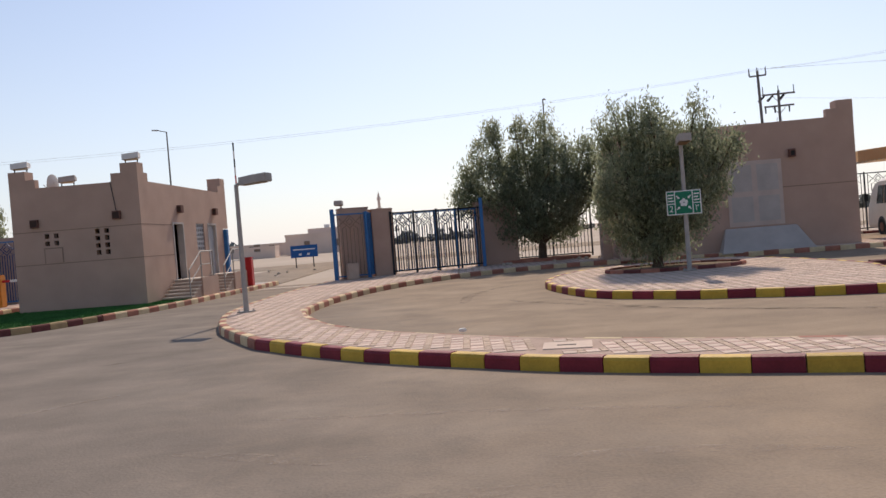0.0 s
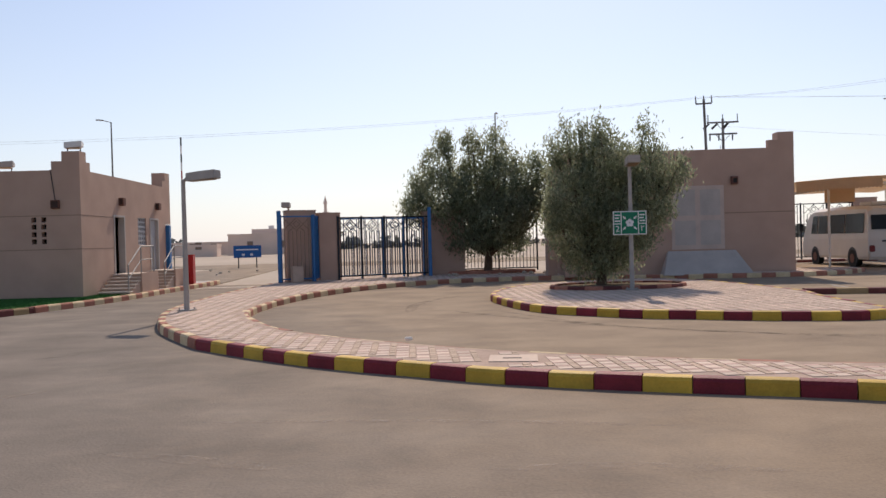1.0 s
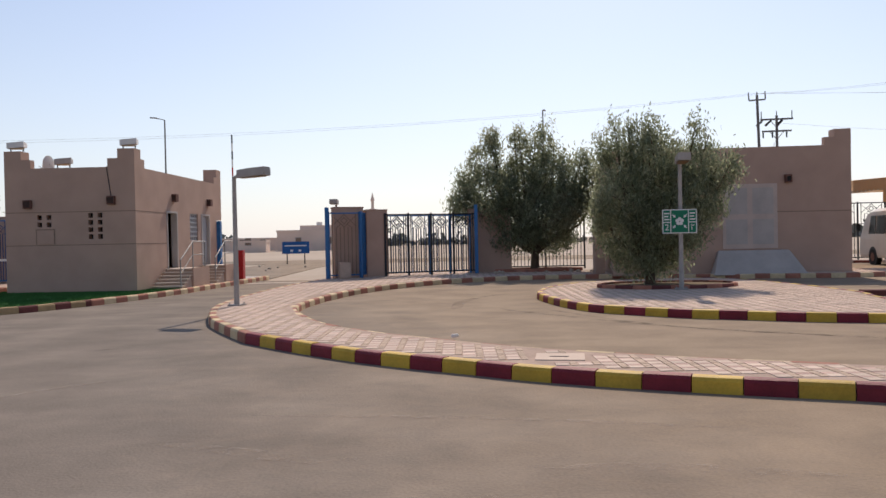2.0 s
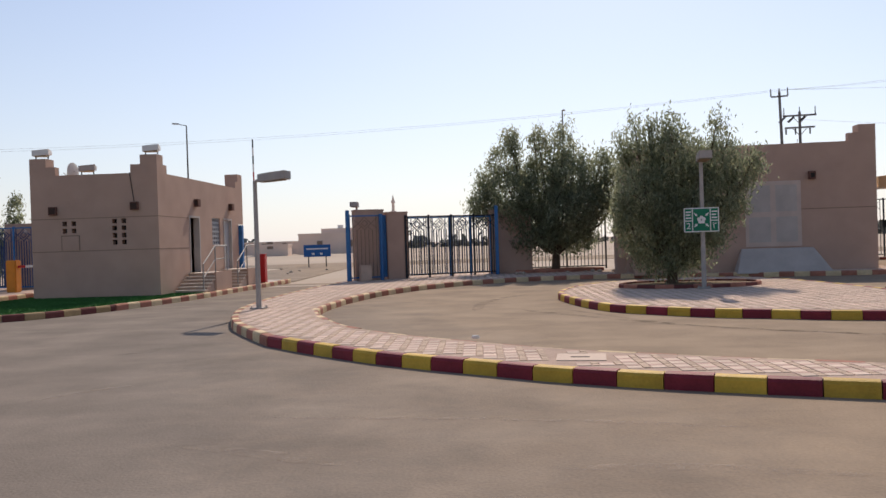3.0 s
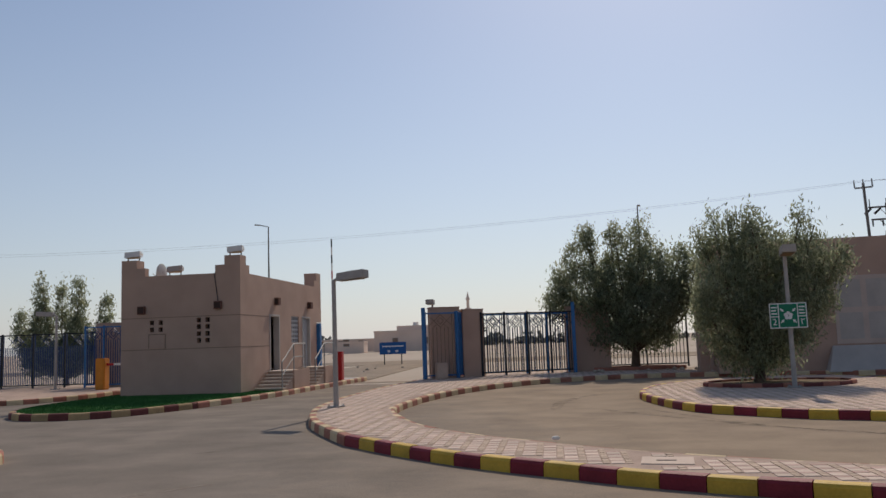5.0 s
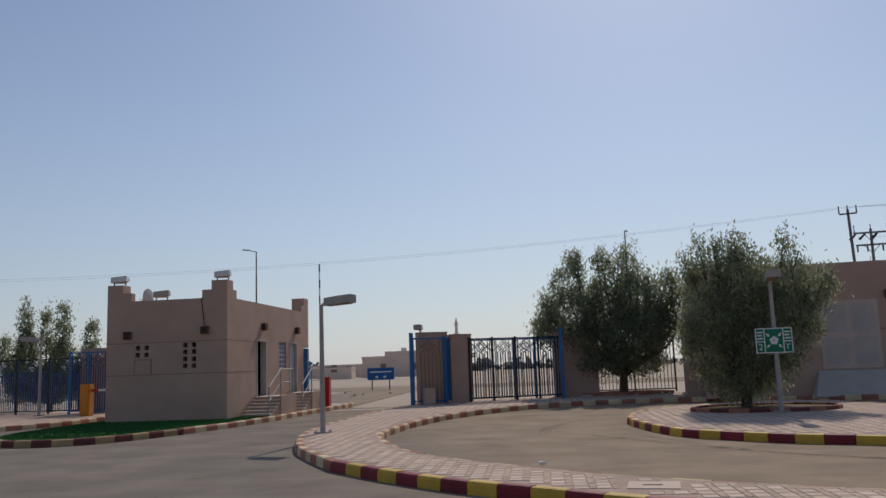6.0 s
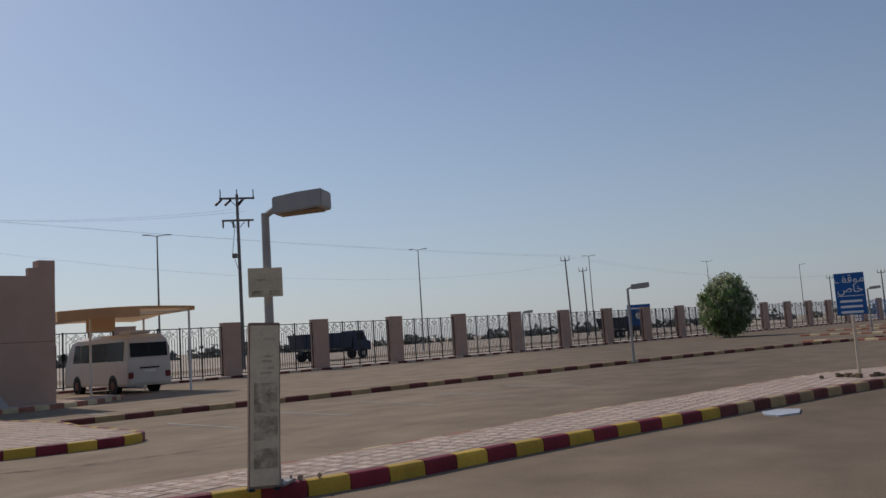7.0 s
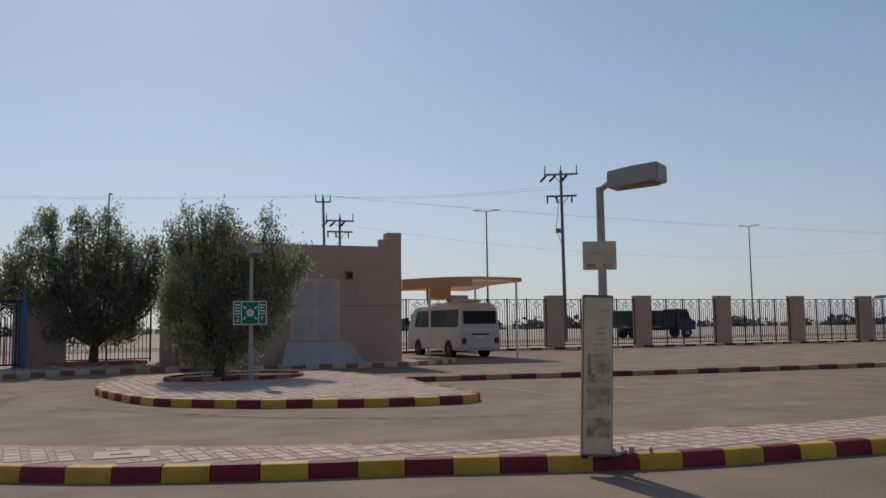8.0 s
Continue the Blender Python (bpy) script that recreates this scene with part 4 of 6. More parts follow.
gp2 = empty("gate_post", pose(-5.05, 31.38, 0.17), "tall blue steel gate post", "post")
part("shaft", box(bmesh.new(), -0.07, 0.07, -0.07, 0.07, 0, 2.75, 0.01), BLUE, gp2)
mc = empty("meter_cabinet", pose(-4.4, 31.35, 0.17, 0, 0, 20), "small tan concrete cabinet at the gate pier", "cabinet")
part("body", box(bmesh.new(), -0.22, 0.22, -0.15, 0.15, 0, 0.62, 0.02), STEP_TAN, mc)
part("door", box(bmesh.new(), -0.18, 0.18, -0.165, -0.14, 0.05, 0.56, 0.01), STEP_TAN, mc)
railing("fence", 2.2, 37.0, 5.7, 37.0, 2.45, 0.17, IRON, IRON, "dark iron railing behind the tree", "fence")
pillar(5.37, 31.4, 0.36, 0.6, 2.5, 0, "tan stucco pier joined to the tall wall")

# exit gate beyond the gatehouse
pillar(-19.1, 33.6, 1.3, 0.6, 2.75, 2, "tan stucco gate pier of the exit lane")
railing("gate_leaf", -20.0, 32.9, -18.3, 32.9, 2.6, 0.15, NAVY, BLUE, "blue steel exit gate leaf with lozenge tracery", "gate", posts=0.85, step=0.1)
railing("gate_leaf", -18.15, 32.9, -17.9, 34.4, 2.6, 0.15, BLUE, BLUE, "blue steel exit gate leaf standing open", "gate", posts=1.4, motif=False)
railing("fence", -46, 34.0, -20.1, 34.0, 2.4, 0.15, NAVY, IRON, "dark navy railing along the front boundary", "fence", step=0.085)
oc = empty("barrier_cabinet", pose(-18.1, 31.0, 0.15), "orange barrier cabinet with a lowered red and white boom", "barrier")
part("cabinet", box(bmesh.new(), -0.2, 0.2, -0.2, 0.2, 0, 1.25, 0.03), ORANGE, oc)
for i in range(6):
    part("boom_stripe", B(0.2 + i * 0.3, 0.2 + (i + 1) * 0.3, -0.04, 0.04, 0.95, 1.04), RED if i % 2 == 0 else WHITE, oc)

# car park fence: even bays along the compound's heading
UX, UY = math.cos(radians(-7.2)), math.sin(radians(-7.2))
NX, NY = -UY, UX
D, BAY = 44.5, 44.5 * 0.1447
fence_kerb_pts = []
for i in range(-2, 19):
    s = D * 0.543 + i * BAY
    x, y = NX * D + UX * (s + 0.55), NY * D + UY * (s + 0.55)
    pillar(x, y, 1.12, 0.55, 3.17, -7.2, "tan stucco pillar of the car park fence", 0.12)
    if i < 18:
        blue = i in (15, 16, 17)
        railing("fence", x + UX * 0.58, y + UY * 0.58, x + UX * (BAY - 0.56), y + UY * (BAY - 0.56), 2.95, 0.12, BLUE if blue else IRON, BLUE if blue else IRON,
                "bright blue railing bay of the car park fence" if blue else "dark iron railing bay with lozenge tracery", "fence", "fence bays",
                posts=(BAY - 1.14) / 4 if i < 9 else (BAY - 1.14) / 3, step=0.17 if i < 9 else 0.3)
s0, s1 = D * 0.543 - 2 * BAY, D * 0.543 + 18 * BAY
fence_base = [(NX * (D + q) + UX * s, NY * (D + q) + UY * s) for q, s in ((-0.9, s0), (-0.9, s1), (0.5, s1), (0.5, s0))]
part("plinth", slab(fence_base, -0.1, 0.125), STEP_TAN, fence_kerb)
kerb_line(fence_kerb, [(NX * (D - 1.05) + UX * (s0 + k * (s1 - s0) / 8), NY * (D - 1.05) + UY * (s0 + k * (s1 - s0) / 8)) for k in range(9)], side=1, h=0.14, length=0.8,
          mats=(KERB_MAROON, STEP_TAN))
ex, ey = NX * D + UX * s1, NY * D + UY * s1
# the end of the car park: blue bays across, then dark railings back along the side
END = [(ex, ey), (143.6, 22.2), (141.6, 17.6), (139.4, 12.9), (130.2, 6.5), (121.0, 0.2), (111.8, -6.1), (102.6, -12.5), (93.4, -18.9)]
for i, ((x, y), (x1, y1)) in enumerate(zip(END, END[1:])):
    turn = math.degrees(math.atan2(y1 - y, x1 - x))
    pillar(x1, y1, 1.2, 1.0, 3.1, turn, "tan stucco pillar of the far fence", 0.0)
    paint = BLUE if i < 3 else IRON
    railing("fence", x, y, x1, y1, 2.8, 0, paint, paint, "bright blue railing of the far fence" if i < 3 else "dark iron railing of the far fence", "fence", "far fence bays",
            posts=1.6, step=0.4, motif=False)


# ---- tall wall building ----
def tall_wall():
    g = empty("tall_wall", pose(14.05, 29.4, 0.12, 0, 0, -5) @ Matrix.Diagonal((0.915, 0.915, 0.945, 1.0)), "tan stucco flat-roofed service building with a stepped corner", "building")
    L, H = 9.2, 4.85
    part("front_wall", box(bmesh.new(), -L, 0, 0, 0.3, 0, H, 0.015), STUCCO, g)
    part("side_wall", B(-0.3, 0, 0.3, 6.0, 0, H), STUCCO, g)
    part("side_wall", B(-L, -L + 0.3, 0.3, 6.0, 0, H), STUCCO, g)
    part("back_wall", B(-L + 0.3, -0.3, 5.7, 6.0, 0, H), STUCCO, g)
    part("roof", B(-L + 0.3, -0.3, 0.3, 5.7, H - 0.5, H - 0.35), CONCRETE, g)
    part("corner_tower", B(-0.62, 0.0, 0.0, 0.62, H, 5.45), STUCCO, g)
    part("tower_step", B(-1.0, -0.62, 0, 0.28, H, 5.15), STUCCO, g)
    part("groove", B(-L - 0.004, 0.004, -0.006, 0.01, 2.35, 2.38), STUCCO_DARK, g)
    # patched pale panels
    panel = part("plaster_patch", box(bmesh.new(), -4.9, -2.8, -0.02, 0.01, 0.98, 3.45, 0.006), PATCH, g, "pale repaired plaster panel")
    for x0, x1, z0, z1 in ((-4.77, -3.95, 2.3, 3.3), (-3.75, -2.95, 2.3, 3.3), (-4.77, -3.95, 1.15, 2.1), (-3.75, -2.95, 1.15, 2.1)):
        part("inset", box(bmesh.new(), x0, x1, -0.026, -0.01, z0, z1, 0.004), PANEL, panel, "paler flush panel")
    # spout
    o = part("wall_outlet", box(bmesh.new(), -2.52, -2.28, -0.22, 0.005, 3.47, 3.77, 0.01), SPOUT, g, "dark rain spout box")
    # dark plate on the box face, painted as the mouth's shade
    part("outlet_mouth_shade", B(-2.47, -2.33, -0.226, -0.2, 3.52, 3.7), DARK, o)
    w = bmesh.new()
    pts = [(-5.4, -0.7, 0), (-1.86, -0.7, 0), (-1.86, 0, 0), (-5.4, 0, 0), (-5.1, -0.12, 0.92), (-2.4, -0.12, 0.92), (-2.4, 0, 0.92), (-5.1, 0, 0.92)]
    v = [w.verts.new(p) for p in pts]
    for f in ((0, 1, 5, 4), (1, 2, 6, 5), (2, 3, 7, 6), (3, 0, 4, 7), (4, 5, 6, 7), (3, 2, 1, 0)):
        w.faces.new([v[i] for i in f])
    bmesh.ops.recalc_face_normals(w, faces=w.faces)
    bmesh.ops.bevel(w, geom=w.edges[:], offset=0.02, segments=1, affect="EDGES")
    part("sloped_apron", w, PANEL, g, "sloping pale concrete apron at the wall's foot")
    return g


tall_wall()


# ---- bus shelter and minibus ----
def shade(x, y):
    s = empty("car_shade", pose(x, y, 0, 0, 0, -8) @ Matrix.Diagonal((1.0, 1.0, 1.07, 1.0)), "tan canvas parking shade on white posts", "shade")
    W, Dp = 5.6, 6.8
    for px, py, h in ((0, 0, 3.35), (-3.45, 2.3, 3.15), (0, 4.9, 3.3)):
        part("post", C((px, py, 0), (px, py, h), 0.05), WHITE, s)
    for py in (0.0, 2.3, 4.6):
        part("arm", cyl(cyl(bmesh.new(), (0.05, py, 3.3), (-3.2, py, 3.2), 0.035), (-3.2, py, 3.2), (-W, py, 2.92), 0.035), WHITE, s)
    bm = bmesh.new()
    rows_ = []
    for i in range(13):
        u = i / 12
        xx = 0.15 - u * (W + 0.15)
        zz = 3.45 + 0.06 * math.sin(u * 3) - 0.12 * u * u
        rows_.append([bm.verts.new((xx, -0.25 + j / 8 * (Dp), zz - 0.04 * j - 0.03 * math.sin(math.pi * j / 4) ** 2)) for j in range(9)])
    for a, b in zip(rows_, rows_[1:]):
        for j in range(8):
            bm.faces.new((a[j], a[j + 1], b[j + 1], b[j]))
    bmesh.ops.solidify(bm, geom=bm.faces[:], thickness=0.02)
    part("canopy", bm, CANVAS, s)
    def hem(x0, x1, drop, waves):
        """A hanging strip along the front edge, its hem cut in scallops."""
        bm_, n_, top_row, low_row = bmesh.new(), waves * 6, [], []
        for k in range(n_ + 1):
            xx = x0 + (x1 - x0) * k / n_
            u = (0.15 - xx) / (W + 0.15)
            zt = 3.45 + 0.06 * math.sin(u * 3) - 0.12 * u * u
            top_row.append(bm_.verts.new((xx, -0.26, zt)))
            low_row.append(bm_.verts.new((xx, -0.27, zt - drop - 0.06 * abs(math.sin(math.pi * k / 6)))))
        for k in range(n_):
            bm_.faces.new((top_row[k], top_row[k + 1], low_row[k + 1], low_row[k]))
        bmesh.ops.solidify(bm_, geom=bm_.faces[:], thickness=0.012)
        return bm_
    part("valance", hem(-2.3, 0.15, 0.08, 18), CANVAS, s, "hanging tan canvas edge strip with scallops")
    part("deep_valance", hem(-W, -2.3, 0.38, 22), CANVAS, s, "deep hanging canvas front with a scalloped hem")
    part("side_valance", B(0.14, 0.17, -0.25, Dp - 0.25, 3.28, 3.42), CANVAS, s)
    fl = bmesh.new()
    box(fl, -3.5, -2.25, 2.6, 2.64, 2.62, 3.42)
    part("back_flap", fl, CANVAS, s, "hanging tan canvas flap")


def minibus(x, y, rot):
    """A 7 m minibus; its own frame: rear at y=0, front at +y, centred in x."""
    b = empty("minibus", pose(x, y, 0, 0, 0, rot), "cream white minibus with dark windows parked in the shade", "bus")
    L, W, H = 6.9, 2.04, 2.66
    bm = bmesh.new()
    rings = []
    for yy, t in ((-0.02, 1.25), (0.0, 1.5), (0.07, 2.25), (0.14, 2.48), (0.34, 2.61), (3.0, H), (5.7, 2.63), (6.15, 2.5), (6.45, 2.2), (6.8, 1.5), (6.9, 1.1)):
        low = 0.34
        belt = min(1.2, low + (t - low) * 0.75)
        half = [(W / 2 - 0.04, low), (W / 2, low + 0.12), (W / 2, belt), (W / 2 * (1 - 0.10 * max(0, t - 0.14 - 1.2) / 1.4), max(belt, t - 0.14)), (W / 2 - 0.28, t)]
        rings.append([bm.verts.new((x_, yy, z_)) for x_, z_ in half] + [bm.verts.new((-x_, yy, z_)) for x_, z_ in half[::-1]])
    n = len(rings[0])
    for r, q in zip(rings, rings[1:]):
        for i in range(n):
            bm.faces.new((r[i], r[(i + 1) % n], q[(i + 1) % n], q[i]))
    bm.faces.new(rings[0])
    bm.faces.new(rings[-1][::-1])
    bmesh.ops.recalc_face_normals(bm, faces=bm.faces)
    body = part("body", bm, BUS_WHITE, b)
    def side_x(z):
        return W / 2 * (1 - 0.10 * max(0, z - 1.2) / 1.4)
    for sx in (-1, 1):
        for y0, y1 in ((0.4, 2.15), (2.23, 3.98), (4.06, 5.0), (5.12, 5.85)):
            w = bmesh.new()
            vs = [w.verts.new((sx * (side_x(z) + 0.016), yy, z)) for yy, z in ((y0, 1.46), (y1, 1.46), (y1 - (0.18 if y1 > 5.5 else 0), 2.3), (y0, 2.3))]
            f = w.faces.new(vs)
            w.normal_update()
            if f.normal.x * sx < 0:
                f.normal_flip()
            e = bmesh.ops.extrude_face_region(w, geom=[f])
            bmesh.ops.translate(w, vec=(sx * 0.012, 0, 0), verts=[q for q in e["geom"] if isinstance(q, bmesh.types.BMVert)])
            part("side_window", w, GLASS_DARK, b)
    rw = bmesh.new()
    box(rw, -0.86, 0.86, -0.012, 0.012, 0, 0.62, 0.004)
    r = part("rear_window", rw, GLASS_DARK, b)
    r.matrix_local = pose(0, -0.014, 1.60, -5.5)
    for x0, x1 in ((-0.02, 0.02),):
        p = part("window_bar", B(x0, x1, -0.02, 0.0, 0, 0.62), IRON, r)
    for sx in (-1, 1):
        part("tail_lamp", box(bmesh.new(), sx * 0.86 - 0.12, sx * 0.86 + 0.12, -0.06, 0.0, 0.66, 0.94, 0.03), TAIL_RED, b)
    part("rear_bumper", box(bmesh.new(), -1.0, 1.0, -0.12, 0.1, 0.42, 0.66, 0.03), BUS_WHITE, b)
    part("plate_bar", B(-0.25, 0.25, -0.058, -0.03, 0.92, 1.04), SIGN_WHITE, b)
    part("rear_badge", B(-0.45, 0.45, -0.045, -0.01, 1.08, 1.15), IRON, b)
    part("roof_hatch", box(bmesh.new(), -0.5, 0.5, 0.8, 1.9, H - 0.01, H + 0.14, 0.04), BUS_WHITE, b, "low roof air unit")
    part("windscreen", B(-0.85, 0.85, L - 0.35, L - 0.3, 1.5, 2.2), GLASS_DARK, b)
    for yy in (1.45, 5.4):
        for sx in (-1, 1):
            arch = bmesh.new()
            cyl(arch, (sx * 0.96, yy, 0.40), (sx * 1.026, yy, 0.40), 0.46, seg=22)
            part("wheel_arch", arch, IRON, b, "dark wheel arch lining")
        for sx in (-1, 1):
            wh = part("wheel", cyl(bmesh.new(), (sx * 0.74, yy, 0.37), (sx * 1.035, yy, 0.37), 0.37, seg=20), RUBBER, b)
            part("rim", cyl(bmesh.new(), (sx * 1.02, yy, 0.37), (sx * 1.045, yy, 0.37), 0.2, seg=16), SPOUT, wh)
    for sx in (-1, 1):
        part("mirror", box(bmesh.new(), sx * 1.25 - 0.09, sx * 1.25 + 0.09, L - 0.5, L - 0.42, 1.6, 1.95, 0.02), IRON, b)
        part("mirror_arm", C((sx * 1.0, L - 0.5, 1.95), (sx * 1.25, L - 0.46, 1.95), 0.015), IRON, b)


shade(20.95, 31.5)
minibus(20.05, 33.3, -5)


# ---- trees ----
def tree(name, x, y, z, lobes, clumps, leaf, seed, label, trunk_r=0.13, pale=0.3, trunk_h=0.7, leaf_mats=(LEAF, LEAF_PALE)):
    """Several limbs from a short trunk, and a crown of many small hanging leaves in clumps round them."""
    rnd = random.Random(seed)
    t = empty(name, pose(x, y, z), label, "tree" if name == "tree" else "bush")
    tr = bmesh.new()
    fork = Vector((0.03, 0, trunk_h))
    cyl(tr, (0, 0, -0.1), fork, trunk_r * 1.25, trunk_r * 0.9, 9)
    cyl(tr, (0, 0, -0.1), (0, 0, 0.08), trunk_r * 1.8, trunk_r * 1.2, 9)
    for lx, ly, lz, rx, ry, rz in lobes:
        end = Vector((lx, ly, lz + rz * 0.6))
        mid = fork.lerp(end, 0.5) + Vector((rnd.uniform(-.15, .15) + lx * 0.15, rnd.uniform(-.15, .15) + ly * 0.15, -0.1 * lz))
        r = trunk_r * rnd.uniform(0.4, 0.6)
        start = fork - Vector((0, 0, rnd.uniform(0.05, 0.3)))
        cyl(tr, start, mid, r, r * 0.65, 7)
        cyl(tr, mid, end, r * 0.65, 0.012, 6)
        for _ in range(5):
            a = mid.lerp(end, rnd.uniform(0, 0.8))
            b = a + Vector((rnd.gauss(0, rx * 0.55), rnd.gauss(0, ry * 0.55), abs(rnd.gauss(0, rz * 0.5))))
            cyl(tr, a, b, r * 0.3, 0.008, 5)
    part("trunk", tr, BARK, t)
    vol = [l[3] * l[4] * l[5] for l in lobes]
    verts, faces, mi = [], [], []
    tot = sum(v ** 0.8 for v in vol)
    for (lx, ly, lz, rx, ry, rz), v in zip(lobes, vol):
        for _ in range(max(6, int(clumps * v ** 0.8 / tot))):
            d = Vector((rnd.gauss(0, 1), rnd.gauss(0, 1), rnd.gauss(0, 1))).normalized()
            rad = rnd.uniform(0.35, 1.0) ** 0.5 * rnd.choice((1, 1, 1, 1.12))
            c = Vector((lx + d.x * rx * rad, ly + d.y * ry * rad, max(0.3, lz + d.z * rz * rad)))
            # the paler leaf is picked more often higher in the crown
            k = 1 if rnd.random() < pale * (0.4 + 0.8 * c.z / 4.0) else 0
            cr = rnd.uniform(0.07, 0.17)
            for _ in range(rnd.randint(10, 20)):
                p = c + Vector((rnd.gauss(0, cr), rnd.gauss(0, cr), rnd.gauss(0, cr * 1.3)))
                ax = Vector((rnd.gauss(0, 0.55), rnd.gauss(0, 0.55), rnd.gauss(-0.8, 0.45))).normalized()
                wv = ax.orthogonal().normalized()
                wv.rotate(Matrix.Rotation(rnd.uniform(0, 6.28), 3, ax))
                s = leaf * rnd.uniform(0.7, 1.3)
                b = len(verts)
                verts += [tuple(p - ax * s * 1.15), tuple(p + wv * s * 0.34 - ax * s * 0.2), tuple(p + ax * s * 1.15), tuple(p - wv * s * 0.34 - ax * s * 0.2)]
                faces.append((b, b + 1, b + 2, b + 3))
                mi.append(k)
    me = bpy.data.meshes.new("crown")
    me.from_pydata(verts, [], faces)
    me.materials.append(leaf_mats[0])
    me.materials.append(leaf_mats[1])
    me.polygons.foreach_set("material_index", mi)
    cr_ob = new("crown", me)
    cr_ob.parent = t
    tagged(cr_ob, kind="stuff")
    return t


TREE_A = [(-0.3, -0.2, 0.78, 0.8, 0.8, 0.45), (0.4, 0.3, 0.85, 0.75, 0.8, 0.5), (-0.6, 0.2, 1.6, 0.95, 1.1, 0.85), (0.5, -0.3, 1.7, 1.1, 1.1, 0.9), (-0.68, -0.2, 2.5, 0.85, 1.0, 0.9),
          (0.3, 0.3, 2.7, 1.0, 1.1, 1.0), (1.2, 0.0, 2.4, 0.8, 0.9, 0.9), (-0.75, 0.3, 3.4, 0.65, 0.7, 0.75), (0.1, -0.3, 3.6, 0.7, 0.8, 0.75), (1.3, 0.2, 3.35, 0.7, 0.7, 0.65),
          (2.05, 0.1, 3.1, 0.42, 0.5, 0.6), (2.4, -0.1, 3.35, 0.25, 0.3, 0.35), (1.9, 0.2, 2.3, 0.35, 0.4, 0.5), (-1.3, 0.1, 3.8, 0.22, 0.3, 0.6), (-0.95, -0.1, 4.2, 0.22, 0.25, 0.55),
          (-0.5, 0.2, 4.2, 0.24, 0.3, 0.6), (0.0, -0.2, 4.3, 0.24, 0.3, 0.6), (0.4, 0.1, 3.85, 0.22, 0.3, 0.5), (1.42, 0.1, 4.25, 0.2, 0.25, 0.6),
          (1.72, -0.1, 3.95, 0.18, 0.25, 0.45), (-1.4, 0.0, 2.1, 0.25, 0.4, 0.5)]
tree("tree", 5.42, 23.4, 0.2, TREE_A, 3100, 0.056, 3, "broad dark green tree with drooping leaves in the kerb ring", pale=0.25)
TREE_B = [(-0.7, -0.3, 1.35, 1.1, 1.0, 0.5), (0.8, 0.3, 1.35, 1.1, 1.0, 0.55), (-1.1, 0.3, 2.3, 1.4, 1.3, 1.0), (0.5, -0.3, 2.4, 1.4, 1.3, 1.1), (-1.8, -0.2, 3.3, 1.2, 1.1, 1.1), (-0.5, 0.3, 3.6, 1.2, 1.1, 1.1),
          (0.6, 0.0, 3.9, 0.95, 0.95, 1.1), (1.4, 0.2, 2.9, 0.8, 0.9, 1.0), (-2.9, 0.1, 2.9, 0.7, 0.7, 0.8), (-3.3, 0.0, 2.9, 0.4, 0.5, 0.5), (-2.9, 0.2, 3.8, 0.4, 0.5, 0.6), (-2.35, -0.1, 4.6, 0.4, 0.45, 0.8),
          (-1.7, 0.1, 5.1, 0.42, 0.5, 1.0), (-1.9, -0.1, 5.6, 0.22, 0.3, 0.6), (-0.6, -0.1, 5.2, 0.4, 0.45, 0.9), (-0.75, 0.1, 5.7, 0.2, 0.25, 0.5), (0.1, 0.2, 5.0, 0.36, 0.4, 0.8),
          (0.5, -0.1, 5.4, 0.36, 0.4, 0.9), (0.95, 0.1, 4.9, 0.3, 0.35, 0.7), (1.35, -0.1, 4.4, 0.3, 0.35, 0.7),
          (2.1, 0.6, 4.1, 0.55, 0.6, 0.9), (2.6, 0.7, 3.4, 0.7, 0.6, 1.0), (2.0, 0.5, 2.8, 0.6, 0.6, 0.9), (3.2, 0.6, 3.0, 0.5, 0.5, 0.9), (3.0, 0.6, 4.2, 0.35, 0.4, 0.6), (2.3, 0.5, 4.7, 0.25, 0.3, 0.5)]
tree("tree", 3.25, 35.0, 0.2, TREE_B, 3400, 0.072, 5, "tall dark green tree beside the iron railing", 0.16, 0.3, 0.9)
TREE_C = [(-0.7, 0, 1.45, 1.6, 1.2, 0.9), (0.4, 0.2, 1.5, 1.3, 1.2, 0.9), (-1.3, 0, 3.0, 0.55, 0.5, 1.2), (-1.46, 0, 4.6, 0.26, 0.3, 1.15), (-0.35, 0.1, 4.0, 0.3, 0.35, 1.2), (0.6, 0, 4.2, 0.32, 0.35, 1.35),
          (0.5, 0, 2.8, 0.6, 0.5, 0.8), (2.1, 0, 3.6, 0.28, 0.35, 1.05), (1.7, 0, 2.3, 0.5, 0.5, 0.7), (-2.6, 0, 3.0, 0.3, 0.35, 0.9), (-2.1, 0.1, 2.3, 0.5, 0.5, 0.6)]
tree("tree", -24.4, 38.5, 0, TREE_C, 1900, 0.08, 20, "bushy dark green tree with tall thin shoots beyond the exit gate", 0.12, 0.3, 0.6)
BUSH = [(0, 0, 2.6, 2.4, 2.2, 2.3), (0.7, 0, 3.7, 1.7, 1.6, 1.7), (-1.1, 0, 1.7, 1.8, 1.6, 1.4), (1.2, 0, 1.6, 1.7, 1.5, 1.2)]
tree("bush", 70.5, 25.8, 0, BUSH, 1500, 0.15, 31, "dense round green bush in front of the fence", 0.12, 0.5, 0.4, (LEAF_BUSH, LEAF_PALE))


